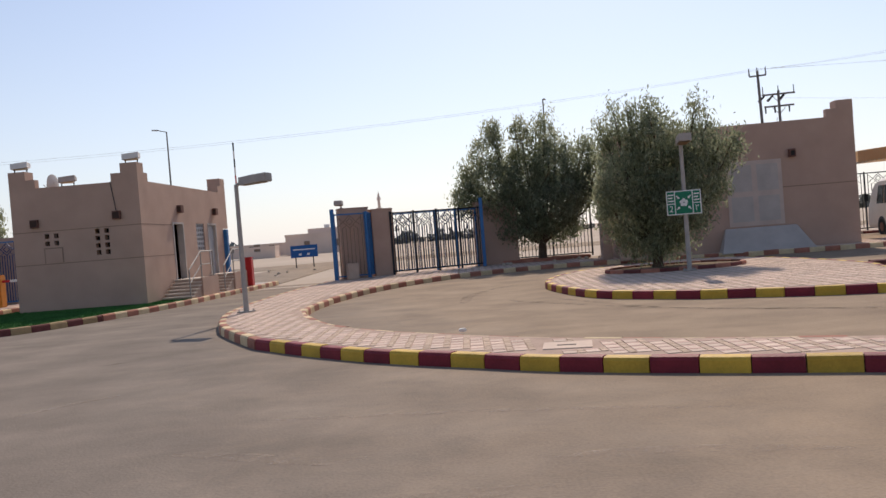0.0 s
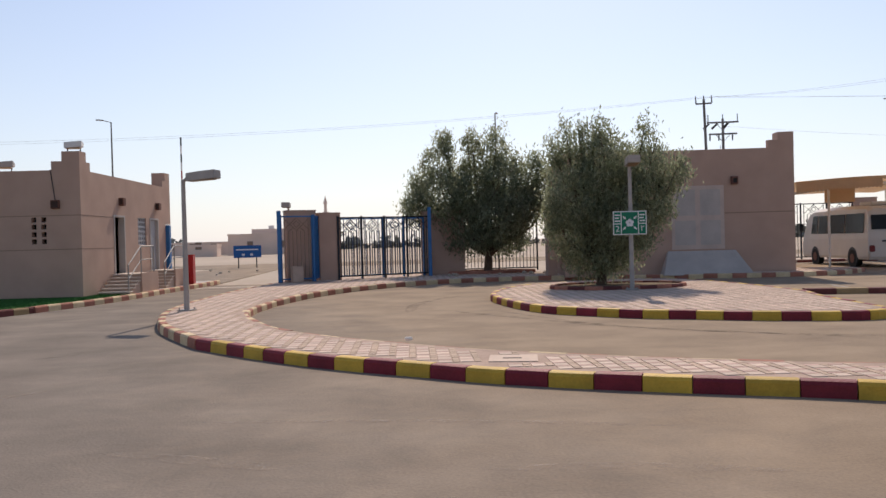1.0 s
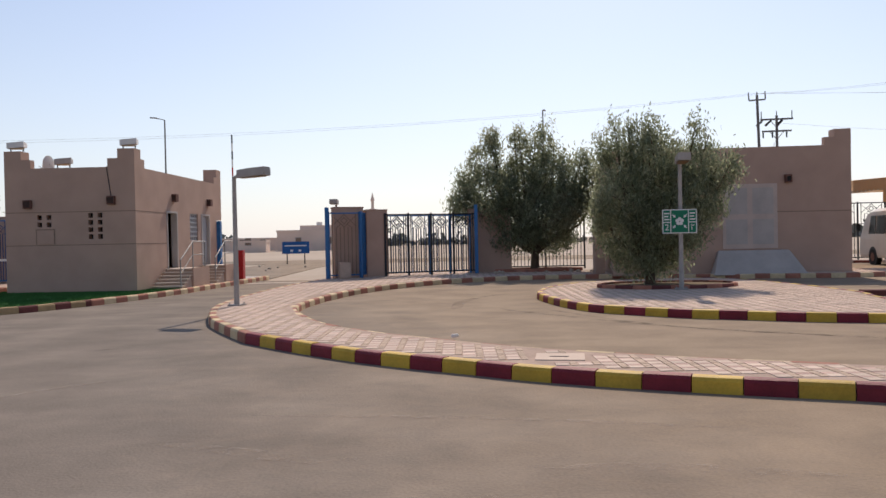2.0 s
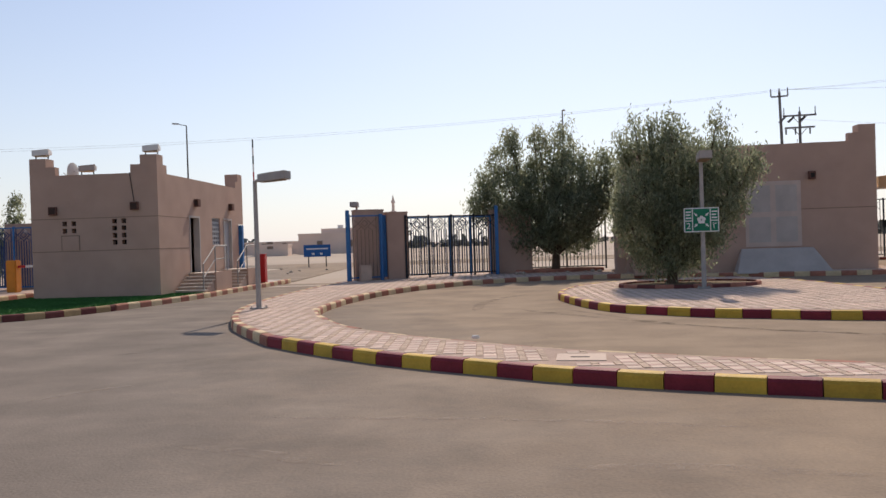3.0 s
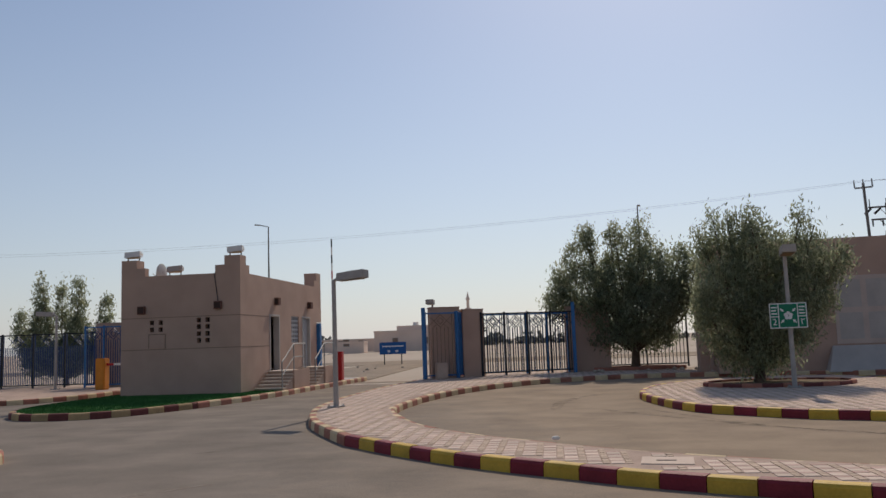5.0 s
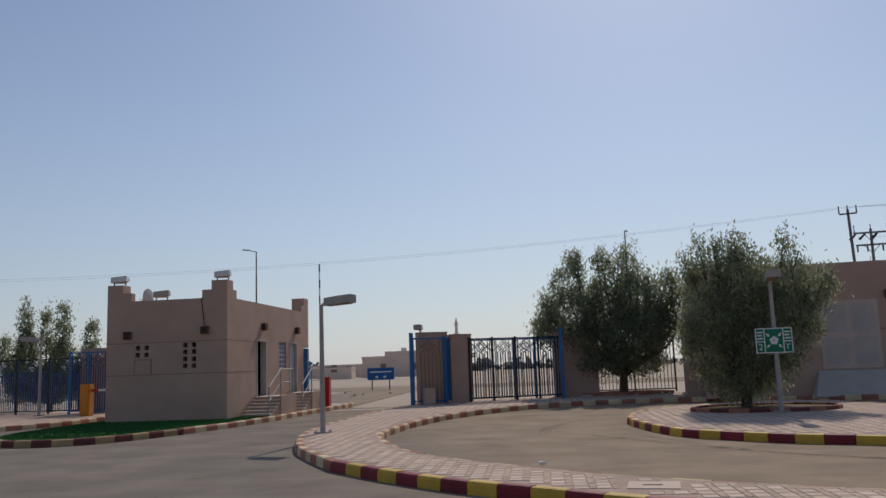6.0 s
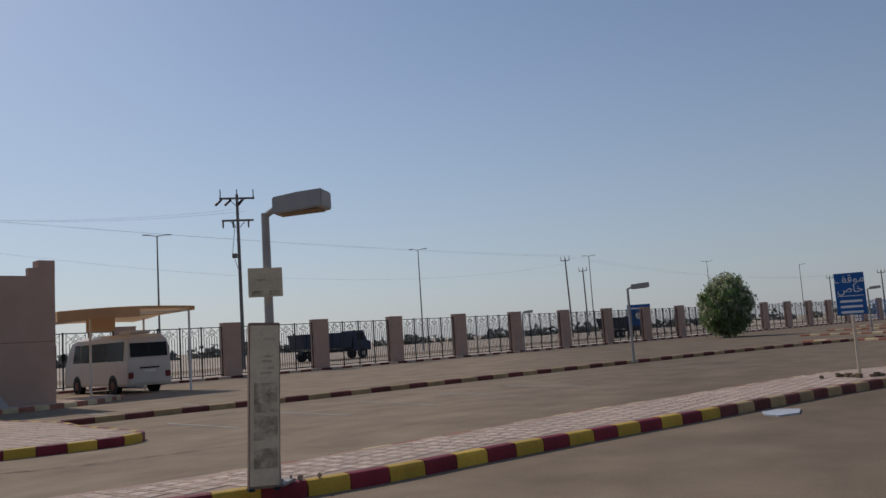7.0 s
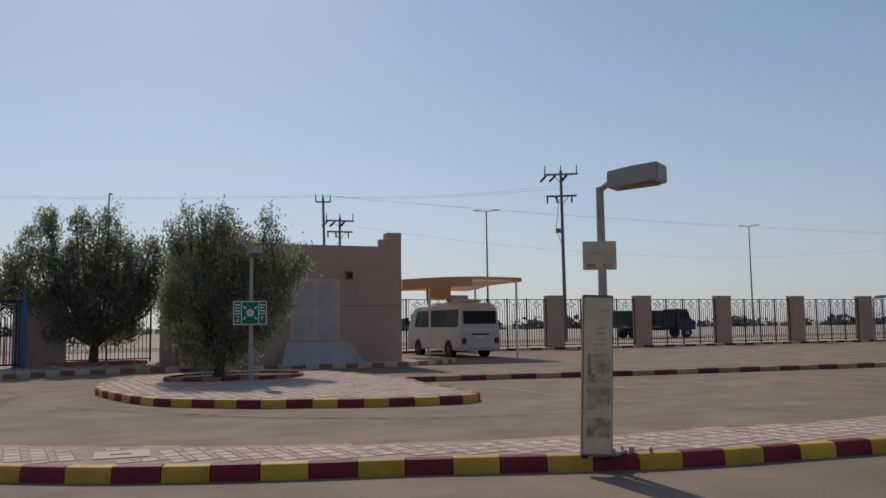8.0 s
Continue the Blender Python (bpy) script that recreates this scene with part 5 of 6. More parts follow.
# ---- lamps and signs ----
def text_part(s, size, parent, m, material, name="lettering"):
    """Words in the built-in font as a flat mesh part."""
    cu = bpy.data.curves.new(name, "FONT")
    cu.body, cu.size, cu.extrude, cu.align_x, cu.align_y = s, size, 0.003, "CENTER", "CENTER"
    tmp = new(name, cu)
    bpy.context.view_layer.update()
    me = bpy.data.meshes.new_from_object(tmp.evaluated_get(bpy.context.evaluated_depsgraph_get()))
    bpy.data.objects.remove(tmp)
    me.materials.clear()
    me.materials.append(material)
    ob = new(name, me)
    ob.parent = parent
    ob.matrix_local = m
    return ob


def lamp_post(x, y, h, rot, z=KH, r=0.055, label="grey tubular lamp post with a box head", head=0.72):
    """Its own frame: the arm points along +x."""
    p = empty("lamp_post", pose(x, y, z, 0, 0, rot), label, "street lamp", "yard lamp posts")
    part("pole", cyl(bmesh.new(), (0, 0, 0), (0, 0, h), r * 1.15, r * 0.85, 12), LAMP_GREY, p)
    part("base_plate", box(bmesh.new(), -0.16, 0.16, -0.16, 0.16, 0, 0.03, 0.006), LAMP_GREY, p)
    for sx in (-1, 1):
        for sy in (-1, 1):
            part("bolt", C((sx * 0.12, sy * 0.12, 0.02), (sx * 0.12, sy * 0.12, 0.07), 0.014, seg=6), GALV, p)
    part("arm", cyl(cyl(bmesh.new(), (0, 0, h - 0.03), (0.1, 0, h + 0.03), r * 0.7), (0.1, 0, h + 0.03), (0.22, 0, h + 0.05), r * 0.65), LAMP_GREY, p)
    bm = bmesh.new()
    secs = [(0.14, 0.145, 0.105), (0.14 + head * 0.5, 0.165, 0.115), (0.14 + head, 0.165, 0.11)]
    rings = []
    for sx, w, t in secs:
        zc = h + 0.04 + (sx - 0.14) * 0.07
        rings.append([bm.verts.new((sx, -w, zc - t * 0.75)), bm.verts.new((sx, w, zc - t * 0.75)), bm.verts.new((sx, w * 0.96, zc + t)), bm.verts.new((sx, -w * 0.96, zc + t))])
    for a, b in zip(rings, rings[1:]):
        for i in range(4):
            bm.faces.new((a[i], a[(i + 1) % 4], b[(i + 1) % 4], b[i]))
    bm.faces.new(rings[0])
    bm.faces.new(rings[-1][::-1])
    bmesh.ops.recalc_face_normals(bm, faces=bm.faces)
    bmesh.ops.bevel(bm, geom=bm.edges[:], offset=0.012, segments=2, affect="EDGES")
    hd = part("lamp_head", bm, LAMP_GREY, p)
    gl = bmesh.new()
    v = [gl.verts.new((sx, sy, h + 0.04 + (sx - 0.14) * 0.07 - t * 0.75 - 0.008)) for sx, sy, t in ((0.22, -0.1, 0.105), (0.14 + head * 0.9, -0.14, 0.12), (0.14 + head * 0.9, 0.14, 0.12), (0.22, 0.1, 0.105))]
    f = gl.faces.new(v)
    bmesh.ops.solidify(gl, geom=[f], thickness=0.006)
    part("diffuser", gl, DIFFUSER, hd)
    return p


lamp_post(-5.2, 18.9, 2.98, -15)
lamp_sign = lamp_post(5.8, 21.5, 3.3, -97, 0.17)
near_lamp = lamp_post(5.68, 6.95, 2.89, -62, KH, 0.05, "grey lamp post with a box head and small signs", 0.57)
lamp_post(22.7, 2.74, 2.72, -80, KH)
lamp_post(30.4, 15.0, 2.95, -62, 0.12)
for lx, ly in ((52.0, 9.2), (65.5, 13.5), (78.0, 12.5), (60.0, -1.5), (55.0, 36.6), (84.0, 19.0), (96, 5), (74, -3)):
    lamp_post(lx, ly, 3.1, -75, 0.0, 0.06)
lamp_post(-5.0, 33.6, 3.0, -95, 0.15, 0.05, head=0.4)
lamp_post(-20.9, 32.2, 3.1, 180, 0.15)

# green assembly sign on its lamp post
gs = empty("assembly_sign", pose(5.74, 21.37, 1.95, 0, 0, -10) @ Matrix.Scale(0.87, 4), "green and white assembly point sign on the lamp post", "sign")
part("panel", box(bmesh.new(), -0.5, 0.5, -0.012, 0.012, -0.36, 0.36, 0.005), SIGN_WHITE, gs)
for n_, x0, x1, z0, z1 in (("field", -0.47, -0.27, -0.01, 0.33), ("field", -0.47, -0.27, -0.33, -0.04), ("field", -0.24, 0.24, -0.33, 0.33), ("field", 0.27, 0.47, -0.01, 0.33), ("field", 0.27, 0.47, -0.33, -0.04)):
    part(n_, B(x0, x1, -0.018, -0.011, z0, z1), GREEN_SIGN, gs)
text_part("2", 0.26, gs, pose(-0.37, -0.02, -0.185, 90), SIGN_WHITE)
text_part("\u0662", 0.26, gs, pose(0.37, -0.02, -0.185, 90), SIGN_WHITE)
for x0 in (-0.45, 0.29):
    for k in range(3):
        part("text_bar", B(x0, x0 + 0.16 - 0.03 * (k % 2), -0.0215, -0.018, 0.22 - k * 0.09, 0.26 - k * 0.09), SIGN_WHITE, gs)
sym = bmesh.new()
for k in range(5):
    a = k * math.pi * 2 / 5 + math.pi / 2
    cyl(sym, (0.07 * math.cos(a), -0.0225, 0.07 * math.sin(a)), (0.07 * math.cos(a), -0.018, 0.07 * math.sin(a)), 0.055, seg=12)
part("symbol", sym, SIGN_WHITE, gs)
for k in range(4):
    a = math.pi / 4 + k * math.pi / 2
    ar = bmesh.new()
    ca, sa = math.cos(a), math.sin(a)
    cyl(ar, (0.29 * ca, -0.02, 0.29 * sa), (0.22 * ca, -0.02, 0.22 * sa), 0.016, seg=6)
    cyl(ar, (0.23 * ca, -0.02, 0.23 * sa), (0.16 * ca, -0.02, 0.16 * sa), 0.045, 0.002, 6)
    bmesh.ops.scale(ar, vec=(1, 0.12, 1), space=Matrix.Translation((0, 0.02, 0)), verts=ar.verts)
    part("arrow", ar, SIGN_WHITE, gs)
part("clamp", box(bmesh.new(), -0.08, 0.08, 0.01, 0.16, -0.05, 0.05), GALV, gs)

# board leaning at the near lamp post, and its small sign
board = empty("notice_board", pose(5.40, 6.80, KH - 0.005, -2.0, 2.6, -28), "tall sun-bleached notice board with faded prints, tied to the lamp post", "notice board")
part("frame", box(bmesh.new(), -0.16, 0.16, -0.05, 0.05, 0.02, 1.70, 0.008), STUCCO_DARK, board, "dark rusty frame")
part("face_panel", box(bmesh.new(), -0.15, 0.15, -0.056, -0.04, 0.05, 1.67, 0.003), BOARD, board)
for z0, z1 in ((0.78, 1.08), (0.50, 0.74), (0.22, 0.42)):
    part("faded_print", box(bmesh.new(), -0.11, 0.13, -0.060, -0.052, z0, z1, 0.003), BOARD_MARK, board)
for z, w in ((1.52, 0.09), (1.34, 0.06), (1.29, 0.05), (1.22, 0.07), (1.17, 0.06)):
    part("text_bar", B(-w + 0.02, w + 0.02, -0.0595, -0.052, z, z + 0.022), BOARD_MARK, board)
for k in (-0.13, 0.13):
    part("foot", box(bmesh.new(), k - 0.03, k + 0.03, -0.07, 0.07, 0.0, 0.03), IRON, board)
plate = empty("small_sign", pose(5.575, 6.86, KH + 2.12, 0, 0, -32), "small white metal sign on the lamp post", "sign")
part("panel", box(bmesh.new(), -0.18, 0.18, -0.01, 0.01, -0.15, 0.16, 0.004), BOARD, plate)
for z, w in ((0.08, 0.03), (0.03, 0.12)):
    part("text_bar", B(-w, w, -0.014, -0.009, z - 0.012, z + 0.012), BOARD_MARK, plate)
for k in (-0.09, 0.09):
    part("print_mark", B(k - 0.055, k + 0.055, -0.014, -0.009, -0.135, -0.085), BOARD_MARK, plate)
for bx, by, bs in ((5.92, 6.84, 0.055), (6.12, 6.76, 0.045)):
    st = empty("loose_block", pose(bx, by, KH, 0, 0, bs * 400), "small loose concrete lump beside the board", "rubble", "loose lumps")
    part("lump", box(bmesh.new(), -bs / 2, bs / 2, -bs / 2, bs / 2, 0, bs * 1.2, 0.012), STEP_TAN, st)


def road_sign(x, y, w, h, zc, rot, label, z=KH, r=0.035, mat_=BLUE_SIGN):
    s = empty("road_sign", pose(x, y, z, 0, 0, rot), label, "sign")
    part("post", C((0, 0.04, 0), (0, 0.04, zc + h / 2 - 0.02), r, seg=10), BOARD if z else GALV, s)
    pn = part("panel", box(bmesh.new(), -w / 2, w / 2, -0.012, 0.012, zc - h / 2, zc + h / 2, 0.005), mat_, s)
    return s


sg = road_sign(19.7, 4.35, 0.60, 0.92, 1.80, -76, "blue private parking sign with white writing on a post")
text_part("\ufed2\ufed7\ufeee\ufee3", 0.24, sg, pose(0, -0.016, 2.12, 90), SIGN_WHITE)
text_part("\ufeb9\ufe8e\ufea7", 0.24, sg, pose(0, -0.016, 1.9, 90), SIGN_WHITE)
part("rule", B(-0.26, 0.26, -0.016, -0.011, 1.745, 1.76), SIGN_WHITE, sg)
for z in (1.64, 1.52, 1.40):
    part("text_bar", B(-0.22, 0.22, -0.016, -0.011, z - 0.03, z + 0.02), SIGN_WHITE, sg)
pk = road_sign(29.5, 1.2, 0.54, 0.78, 1.78, -88, "blue parking sign with a white letter on a post")
text_part("P", 0.55, pk, pose(0, -0.016, 1.80, 90), SIGN_WHITE)
for zz, ww in ((2.12, 0.42), (1.68, 0.38)):
    s2 = empty("small_sign", pose(22.62, 2.69, 0.14 + zz, 0, 0, -82), "small grey sign plate on the lamp post", "sign")
    part("panel", box(bmesh.new(), -ww / 2, ww / 2, -0.07, -0.055, -0.13, 0.13, 0.004), LAMP_GREY, s2)
    part("text_bar", B(-ww / 3, ww / 3, -0.075, -0.07, -0.02, 0.02), SIGN_WHITE, s2)
rnd_b = random.Random(4)
for i, (bx, by) in enumerate(((19.2, 5.0), (19.5, 4.75), (19.6, 4.62), (19.3, 4.5), (19.25, 4.4), (19.15, 4.25), (19.45, 4.05), (19.6, 3.98), (19.5, 3.9))):
    bk = empty("loose_brick", pose(bx + rnd_b.uniform(-0.1, 0.1), by, KH, 0, 0, rnd_b.uniform(0, 180)), "loose dark brick lying by the sign post", "brick", "loose bricks")
    part("block", box(bmesh.new(), -0.08, 0.08, -0.04, 0.04, 0, 0.06 + 0.03 * (i % 2), 0.008), SOIL, bk)

far_sign = empty("entrance_sign", pose(-12.1, 60.8, 0, 0, 0, 8), "wide blue sign with white writing on two legs", "sign")
part("panel", box(bmesh.new(), -1.0, 1.0, -0.03, 0.03, 0.75, 1.65, 0.01), BLUE_SIGN, far_sign)
for k in (-0.65, 0.65):
    part("leg", B(k - 0.04, k + 0.04, -0.03, 0.03, -0.03, 0.76), IRON, far_sign)
part("text_bar", B(-0.8, 0.8, -0.036, -0.03, 1.30, 1.39), SIGN_WHITE, far_sign)
for k in (-0.3, 0.3):
    part("text_bar", B(k - 0.1, k + 0.1, -0.036, -0.03, 0.9, 1.05), SIGN_WHITE, far_sign)
road_board = empty("direction_sign", pose(77.6, 37.4, 0, 0, 0, -62), "large blue direction sign beyond the fence", "sign")
part("panel", box(bmesh.new(), -1.15, 1.15, -0.03, 0.03, 1.5, 3.65, 0.01), BLUE_SIGN, road_board)
part("text_bar", B(-0.8, 0.8, -0.036, -0.03, 3.2, 3.32), SIGN_WHITE, road_board)
part("symbol", C((0, -0.036, 2.5), (0, -0.03, 2.5), 0.35, seg=16), SIGN_WHITE, road_board)
for k in (-0.9, 0.9):
    part("leg", C((k, 0.05, -0.03), (k, 0.05, 2.0), 0.06), GALV, road_board)


# ---- masts, power poles, wires ----
def street_mast(x, y, h, arms=2, rot=0, label="tall thin grey street light mast"):
    p = empty("street_mast", pose(x, y, -0.03, 0, 0, rot), label, "street light", "street masts")
    part("pole", cyl(bmesh.new(), (0, 0, 0), (0, 0, h), 0.11, 0.055, 8), POLE_WOOD, p)
    for s in ((-1, 1) if arms == 2 else (1,)):
        part("arm", cyl(bmesh.new(), (0, 0, h), (s * 0.75, 0, h + 0.12), 0.035), POLE_WOOD, p)
        part("lantern", box(bmesh.new(), s * 0.95 - 0.3, s * 0.95 + 0.3, -0.1, 0.1, h + 0.08, h + 0.18, 0.03), LAMP_GREY, p)
    return p


def power_pole(x, y, h, rot, lean=0.0, style="double", gap=2.3, label="weathered power pole with cross arms and insulators"):
    p = empty("power_pole", pose(x, y, -0.03, 0, lean, rot), label, "power pole", "power poles")
    part("pole", cyl(bmesh.new(), (0, 0, 0), (0, 0, h), 0.17, 0.12, 9), POLE_WOOD, p)
    if style == "fork":
        part("cross_arm", box(bmesh.new(), -0.75, 0.75, -0.06, 0.06, h - 0.5, h - 0.36, 0.01), POLE_WOOD, p)
        for k in (-0.75, 0, 0.75):
            part("insulator", C((k, 0, h - 0.4), (k, 0, h + 0.35), 0.07, 0.05, 8), POLE_WOOD, p)
    else:
        for dz, wd in ((0.35, 1.5), (gap, 1.35)):
            part("cross_arm", box(bmesh.new(), -wd, wd, -0.07, 0.07, h - dz - 0.08, h - dz + 0.08, 0.01), POLE_WOOD, p)
            part("brace", cyl(cyl(bmesh.new(), (-0.7, 0, h - dz), (0, 0, h - dz - 0.8), 0.03), (0.7, 0, h - dz), (0, 0, h - dz - 0.8), 0.03), POLE_WOOD, p)
        for k in (-1.4, 0.0, 1.4):
            part("insulator", C((k, 0, h - 0.3), (k, 0, h + 0.45), 0.05, 0.04, 8), IRON, p)
        for k in (-1.3, -0.5, 0.5):
            part("strain_insulator", C((k - 0.55, 0, h - 0.95), (k, 0, h - 0.45), 0.12, 0.09, 8), IRON, p)
        for k in (-1.25, -0.4, 0.9):
            part("hanging_insulator", C((k, 0, h - gap - 0.1), (k, 0, h - gap - 0.65), 0.08, 0.06, 8), IRON, p)
        part("cable_drop", cyl(cyl(bmesh.new(), (-0.25, 0, h - 2.6), (-0.55, 0, h - 5.2), 0.025), (-0.55, 0, h - 5.2), (-0.15, 0, h - 6.5), 0.025), WIRE, p)
        part("switch_box", box(bmesh.new(), -0.6, -0.15, -0.1, 0.1, h - 5.6, h - 5.2, 0.02), POLE_WOOD, p)
    return p


power_pole(43.7, 57.9, 15.2, -35, -0.3)
power_pole(29.35, 78.8, 14.8, -10, -1.5, "fork")
power_pole(31.1, 79.6, 12.95, -10, 0.0, "double", 1.5)
power_pole(128.4, 75.0, 14.4, -60, -1.5, "fork")
power_pole(146.7, 82.0, 13.6, -60, -1.0, "fork")
power_pole(236, 57.7, 11.2, -75, 0, "fork")
power_pole(205, 39.2, 10.2, -75, 0, "fork")
street_mast(7.9, 73.7, 13.05, 1, 75)
street_mast(-25.2, 70.55, 12.45, 1, 215)
street_mast(40.5, 65.6, 12.3, 2, -33)
street_mast(83.2, 71.5, 13.55, 2, -50)
street_mast(131.0, 72.0, 14.5, 2, -62)
street_mast(186.0, 71.6, 15.2, 2, -70)
street_mast(210.4, 58.0, 13.7, 1, -70)
street_mast(260.0, 45.0, 14.0, 1, -70)
fm = empty("floodlight_mast", pose(88.8, 11.5, 0, 0, 0, -82), "tall mast with a bar of floodlights", "floodlight")
part("pole", cyl(bmesh.new(), (0, 0, 0), (0, 0, 8.95), 0.12, 0.08, 8), POLE_WOOD, fm)
part("bar", B(-0.95, 0.95, -0.05, 0.05, 8.9, 9.0), POLE_WOOD, fm)
for k in range(4):
    part("flood", box(bmesh.new(), -0.85 + k * 0.5, -0.5 + k * 0.5, -0.18, 0.1, 8.81, 9.09, 0.03), LAMP_GREY, fm)


def wire(a, b, sag, label="thin overhead power line"):
    a, b = Vector(a), Vector(b)
    cu = bpy.data.curves.new("overhead_wire", "CURVE")
    cu.dimensions, cu.bevel_depth, cu.bevel_resolution = "3D", 0.008, 1
    sp = cu.splines.new("POLY")
    sp.points.add(24)
    for i in range(25):
        t = i / 24
        p = a.lerp(b, t)
        sp.points[i].co = (p.x, p.y, p.z - 4 * sag * t * (1 - t), 1)
    cu.materials.append(WIRE)
    return tagged(new("overhead_wire", cu), label, "power line", "overhead wires")


for k in (-0.75, 0.75):
    wire((29.35 + k, 78.8, 14.95), (-95, 84.0 + k * 2, 14.2), 2.25)
    wire((29.35 + k, 78.8, 14.95), (43.9 + k, 58.1, 13.8), 0.5)
for k in (-0.75, 0.75):
    wire((29.35 + k, 78.8, 14.95), (128.4, 75.0 + k, 14.75), 0.55)
    wire((128.4, 75.0 + k, 14.75), (236, 57.7 + k, 11.5), 2.0)
wire((31.1, 79.6, 12.2), (128.4, 75.0, 13.4), 2.8)


# ---- beyond the fence ----
def far_house(x, y, w, d, h, rot, label, wins=3, room=0.0):
    g = empty("house", pose(x, y, -0.03, 0, 0, rot), label, "house", "far houses")
    part("wall", B(-w / 2, w / 2, 0, d, 0, h), FAR_WALL, g)
    part("parapet", box(bmesh.new(), -w / 2 - 0.08, w / 2 + 0.08, -0.08, d, h, h + 0.35), FAR_WALL, g)
    if room:
        part("roof_room", B(-w * 0.3, w * 0.02, d * 0.3, d * 0.7, h + 0.35, h + 0.35 + room), FAR_WALL, g)
        part("water_tank", C((-w * 0.12, d * 0.5, h + 0.3 + room), (-w * 0.12, d * 0.5, h + 1.0 + room), 0.55, seg=12), WHITE, g)
    for i in range(wins):
        wx = -w / 2 + (i + 0.7) * w / (wins + 0.4)
        wf = part("window", B(wx - 0.55, wx + 0.55, -0.05, 0.02, 1.2, 2.5), LAMP_GREY, g)
        part("pane", B(wx - 0.47, wx + 0.47, -0.07, -0.04, 1.28, 2.42), STUCCO_DARK, wf)
    return g


far_house(-23.6, 150, 19, 12, 3.5, 4, "flat-roofed tan house across the road", room=0.9)
far_house(-41.5, 165, 18, 10, 2.3, 6, "low tan house with a flat roof", 4)
far_house(-75, 175, 26, 10, 3.0, 8, "tan village house in the haze", 4)
mn = empty("minaret", pose(-40.5, 395, 0), "slender pale minaret far off", "minaret")
part("shaft", cyl(cyl(bmesh.new(), (0, 0, 0), (0, 0, 16), 1.2, 1.0, 12), (0, 0, 17), (0, 0, 21), 0.75, 0.65, 12), FAR_WALL, mn)
part("balcony", C((0, 0, 16), (0, 0, 17), 1.7, 1.5, 12), FAR_WALL, mn)
part("cap", cyl(cyl(bmesh.new(), (0, 0, 21), (0, 0, 22.4), 1.1, 0.7, 12), (0, 0, 22.4), (0, 0, 25), 0.6, 0.05, 12), FAR_WALL, mn)


def far_treeline(x0, y0, x1, y1, n, seed):
    """Low far scrub and trees as loose leafy lumps."""
    rnd = random.Random(seed)
    verts, faces = [], []
    for i in range(n):
        t = rnd.random()
        cx, cy = x0 + (x1 - x0) * t, y0 + (y1 - y0) * t + rnd.uniform(-10, 10)
        s = rnd.uniform(1.2, 3.4)
        for _ in range(46):
            d = Vector((rnd.gauss(0, 1), rnd.gauss(0, 1), abs(rnd.gauss(0, 0.8)))) * s * 0.6
            p = Vector((cx, cy, 0)) + d
            a, b2 = Vector((rnd.gauss(0, 1), rnd.gauss(0, 1), rnd.gauss(0, 1))).normalized() * s * 0.3, Vector((rnd.gauss(0, 1), rnd.gauss(0, 1), rnd.gauss(0, 1))).normalized() * s * 0.3
            b = len(verts)
            verts += [tuple(p - a), tuple(p + b2), tuple(p + a), tuple(p - b2)]
            faces.append((b, b + 1, b + 2, b + 3))
    me = bpy.data.meshes.new("far_scrub")
    me.from_pydata(verts, [], faces)
    me.materials.append(FAR_GREEN)
    return tagged(new("far_scrub", me), "belt of low dusty trees in the far haze", "trees", kind="stuff")


far_treeline(-130, 230, 60, 240, 70, 1)
far_treeline(60, 240, 260, 170, 110, 2)
far_treeline(260, 170, 420, -60, 90, 3)
far_house(-35.5, 138, 6, 5, 1.7, 5, "low brown shed in the far haze", 1)


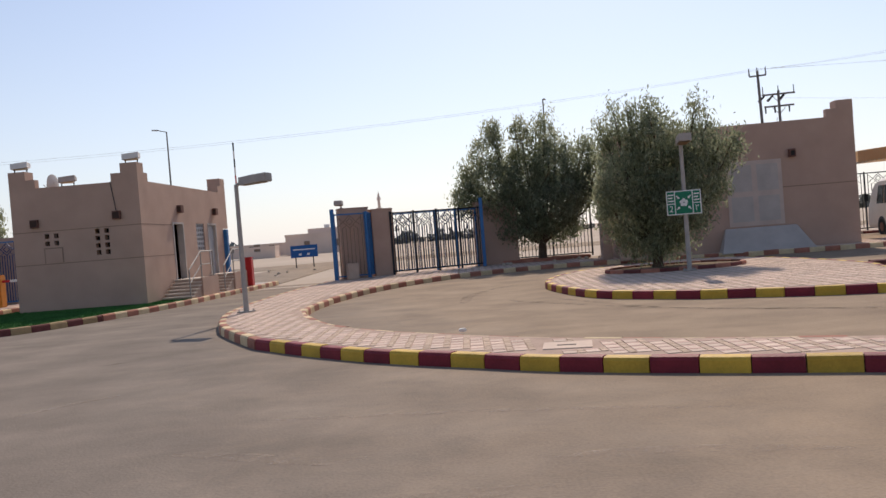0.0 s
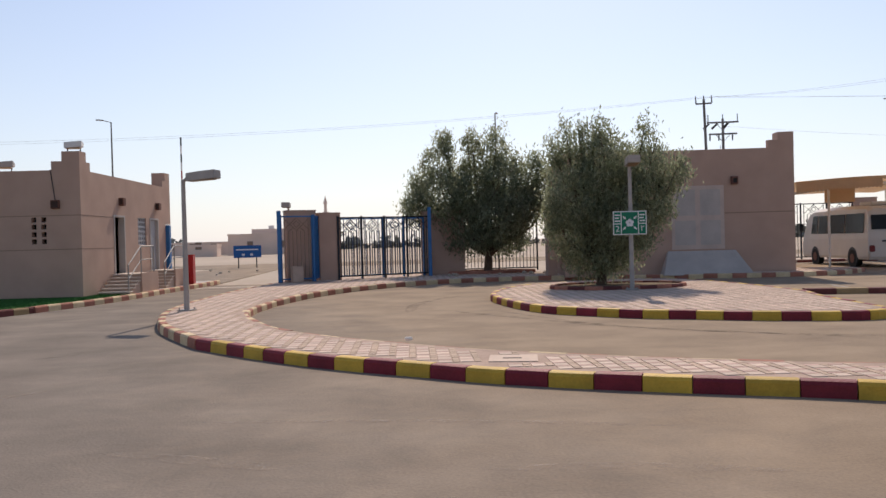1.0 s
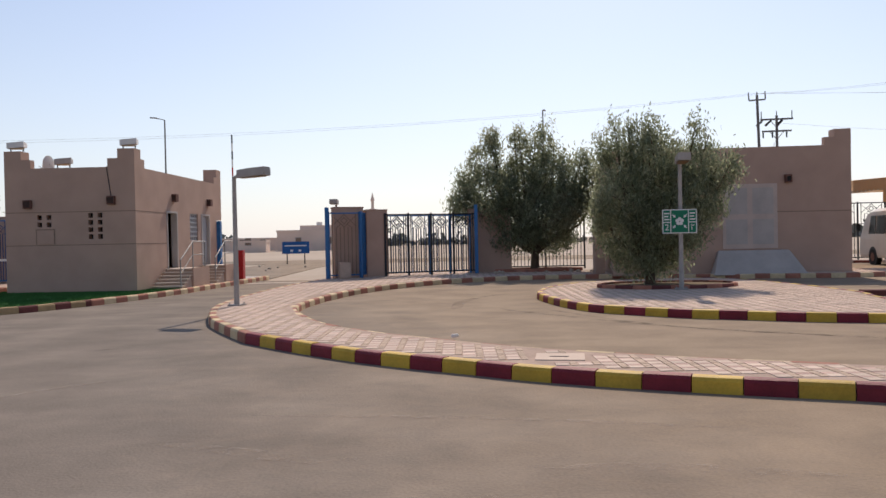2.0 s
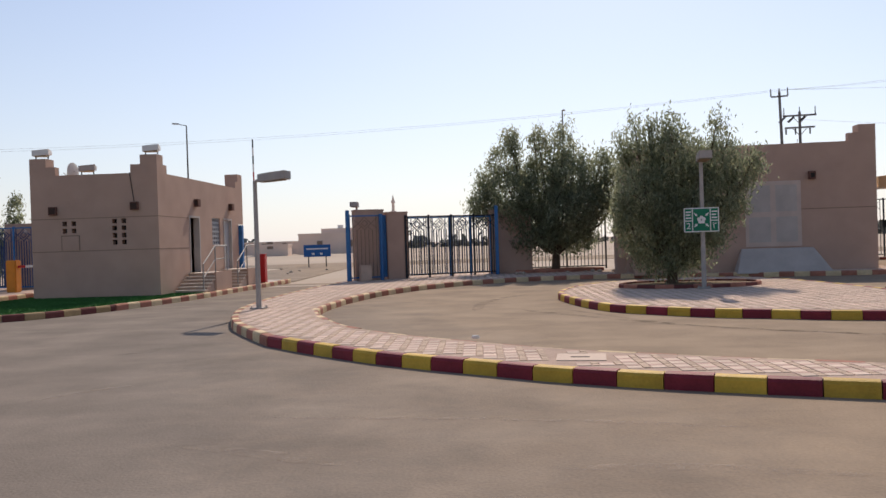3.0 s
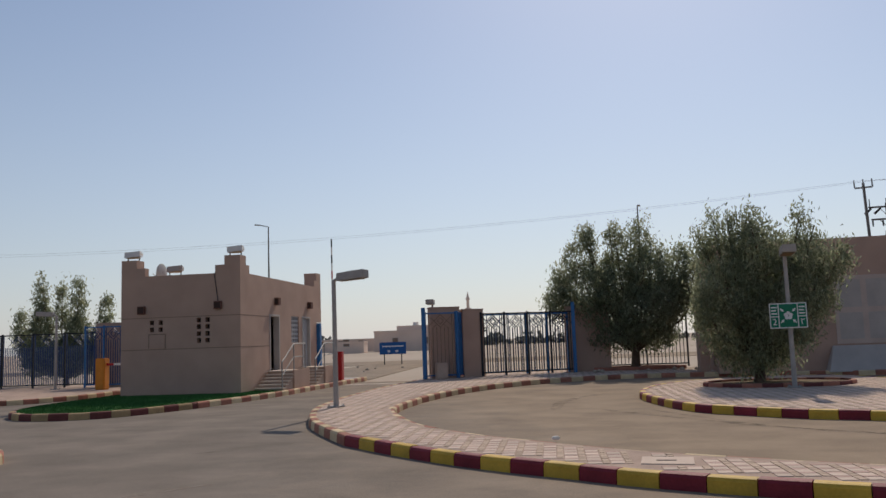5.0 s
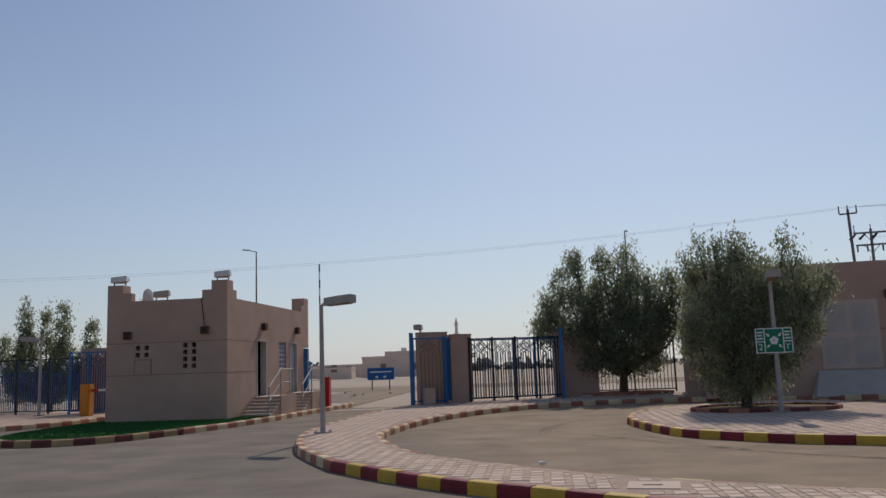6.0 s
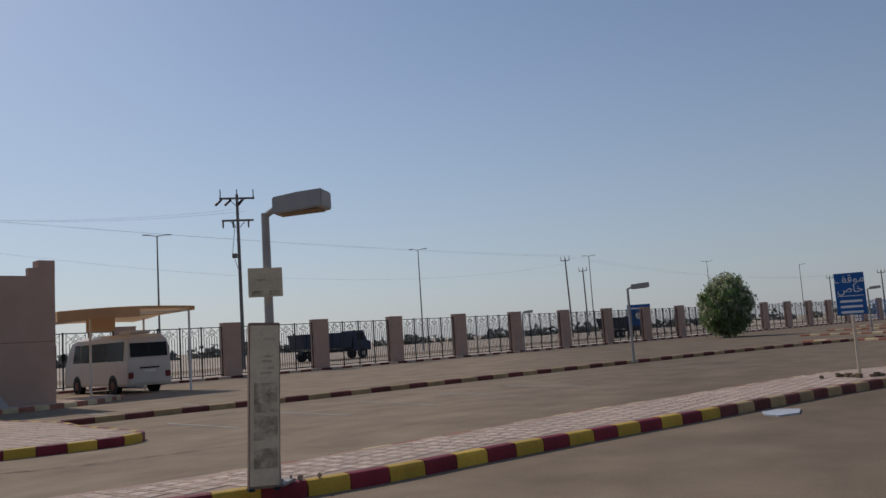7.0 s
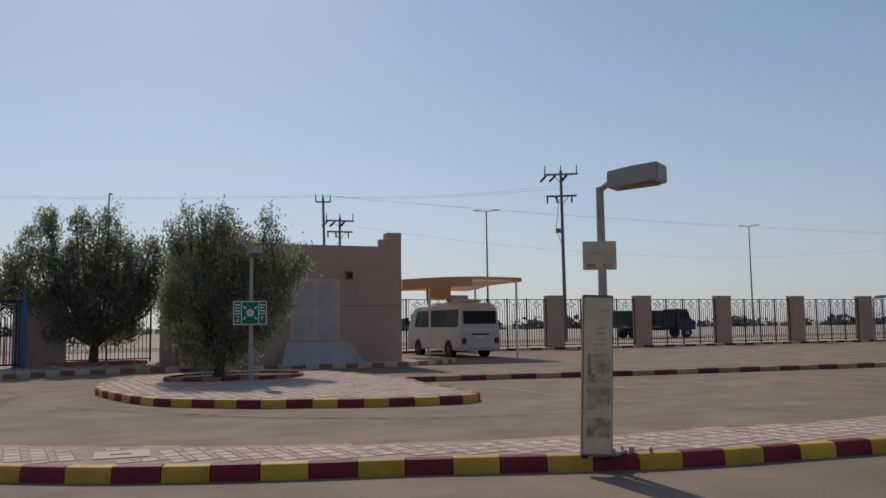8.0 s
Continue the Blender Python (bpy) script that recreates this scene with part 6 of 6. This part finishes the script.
def tipper_truck(x, y, rot, color, label):
    """A tipper lorry: its own frame: cab at +x."""
    t = empty("tipper_truck", pose(x, y, 0, 0, 0, rot), label, "truck", "trucks on the road")
    part("chassis", box(bmesh.new(), -4.2, 3.9, -0.45, 0.45, 0.75, 1.05, 0.02), IRON, t)
    bd = bmesh.new()
    v = [bd.verts.new(p) for p in ((-4.4, -1.2, 1.3), (1.4, -1.2, 1.15), (1.4, 1.2, 1.15), (-4.4, 1.2, 1.3), (-4.9, -1.25, 2.75), (1.6, -1.25, 2.75), (1.6, 1.25, 2.75), (-4.9, 1.25, 2.75))]
    for f in ((0, 1, 5, 4), (1, 2, 6, 5), (2, 3, 7, 6), (3, 0, 4, 7), (4, 5, 6, 7), (3, 2, 1, 0)):
        bd.faces.new([v[i] for i in f])
    bmesh.ops.recalc_face_normals(bd, faces=bd.faces)
    bmesh.ops.bevel(bd, geom=bd.edges[:], offset=0.04, segments=1, affect="EDGES")
    body = part("tipper_body", bd, color, t)
    for k in range(6):
        part("rib", B(-4.2 + k * 1.05, -4.1 + k * 1.05, -1.32, -1.24, 1.4, 2.7), color, body)
    cab = bmesh.new()
    v = [cab.verts.new(p) for p in ((1.75, -1.15, 0.8), (4.0, -1.15, 0.8), (4.0, 1.15, 0.8), (1.75, 1.15, 0.8), (1.75, -1.1, 2.9), (3.1, -1.1, 2.9), (3.1, 1.1, 2.9), (1.75, 1.1, 2.9), (3.5, -1.15, 1.85), (3.5, 1.15, 1.85), (4.0, -1.15, 1.7), (4.0, 1.15, 1.7))]
    for f in ((0, 1, 10, 8, 5, 4), (3, 7, 6, 9, 11, 2), (4, 5, 6, 7), (5, 8, 9, 6), (8, 10, 11, 9), (10, 1, 2, 11), (0, 4, 7, 3), (3, 2, 1, 0)):
        cab.faces.new([v[i] for i in f])
    bmesh.ops.recalc_face_normals(cab, faces=cab.faces)
    c = part("cab", cab, color, t)
    for sy in (-1, 1):
        part("cab_window", B(2.2, 3.05, sy * 1.13 - 0.02, sy * 1.13 + 0.02, 1.9, 2.6), GLASS_DARK, c)
    for wx in (-3.4, -2.1, 3.0):
        for sy in (-1, 1):
            w = part("wheel", cyl(bmesh.new(), (wx, sy * 0.75, 0.52), (wx, sy * 1.15, 0.52), 0.52, seg=18), RUBBER, t)
            part("rim", C((wx, sy * 1.14, 0.52), (wx, sy * 1.16, 0.52), 0.26, seg=12), GALV, w)
    return t


tipper_truck(59.0, 63.0, -7, TRUCK_BLUE, "dark blue tipper truck on the road beyond the fence")
tipper_truck(104.0, 52.5, -7, TRUCK_DARK, "dark tipper truck parked beyond the fence")

# things lying about
mh = mesh_object("manhole_cover", slab([(x, y) for x, y in shrink(MANHOLE, 0.03)], 0.1, KH + 0.004), CREAM_ONE)
tagged(mh, "pale concrete inspection cover set in the paving", "manhole cover")
part("handle_slot", slab([(1.02, 9.83), (1.24, 9.80), (1.25, 9.85), (1.03, 9.88)], KH, KH + 0.008), DARK, mh)
so = empty("loose_block", pose(-0.12, 11.95, KH, 0, 0, 20), "small pale stone lying on the kerb edge", "rubble")
part("lump", box(bmesh.new(), -0.055, 0.055, -0.04, 0.04, 0, 0.05, 0.014), WHITE, so)
pp = mesh_object("plastic_sheet", slab([(13.5, 4.2), (13.9, 4.0), (14.5, 4.15), (14.4, 4.5), (14.0, 4.62), (13.6, 4.45)], 0.0, 0.025), PAPER)
tagged(pp, "crumpled pale plastic sheet lying by the kerb", "litter")
rnd_s = random.Random(8)
for i in range(22):
    a = rnd_s.uniform(0.05, 0.13)
    tx, ty = (3.5 + rnd_s.uniform(-2.1, 2.1), 33.25 + rnd_s.uniform(-0.25, 0.2)) if i < 12 else (rnd_s.uniform(-15, -9.5), rnd_s.uniform(42, 57))
    r_ = empty("stone", pose(tx, ty, KH if i < 12 else 0.0, 0, 0, rnd_s.uniform(0, 180)), "small rough stone on the ground", "stone", "loose stones")
    bm = bmesh.new()
    bmesh.ops.create_icosphere(bm, subdivisions=1, radius=a)
    for v in bm.verts:
        v.co = Vector((v.co.x * rnd_s.uniform(0.8, 1.2), v.co.y * rnd_s.uniform(0.7, 1.1), max(0.0, v.co.z * 0.8 + a * 0.3)))
    part("lump", bm, SAND, r_)
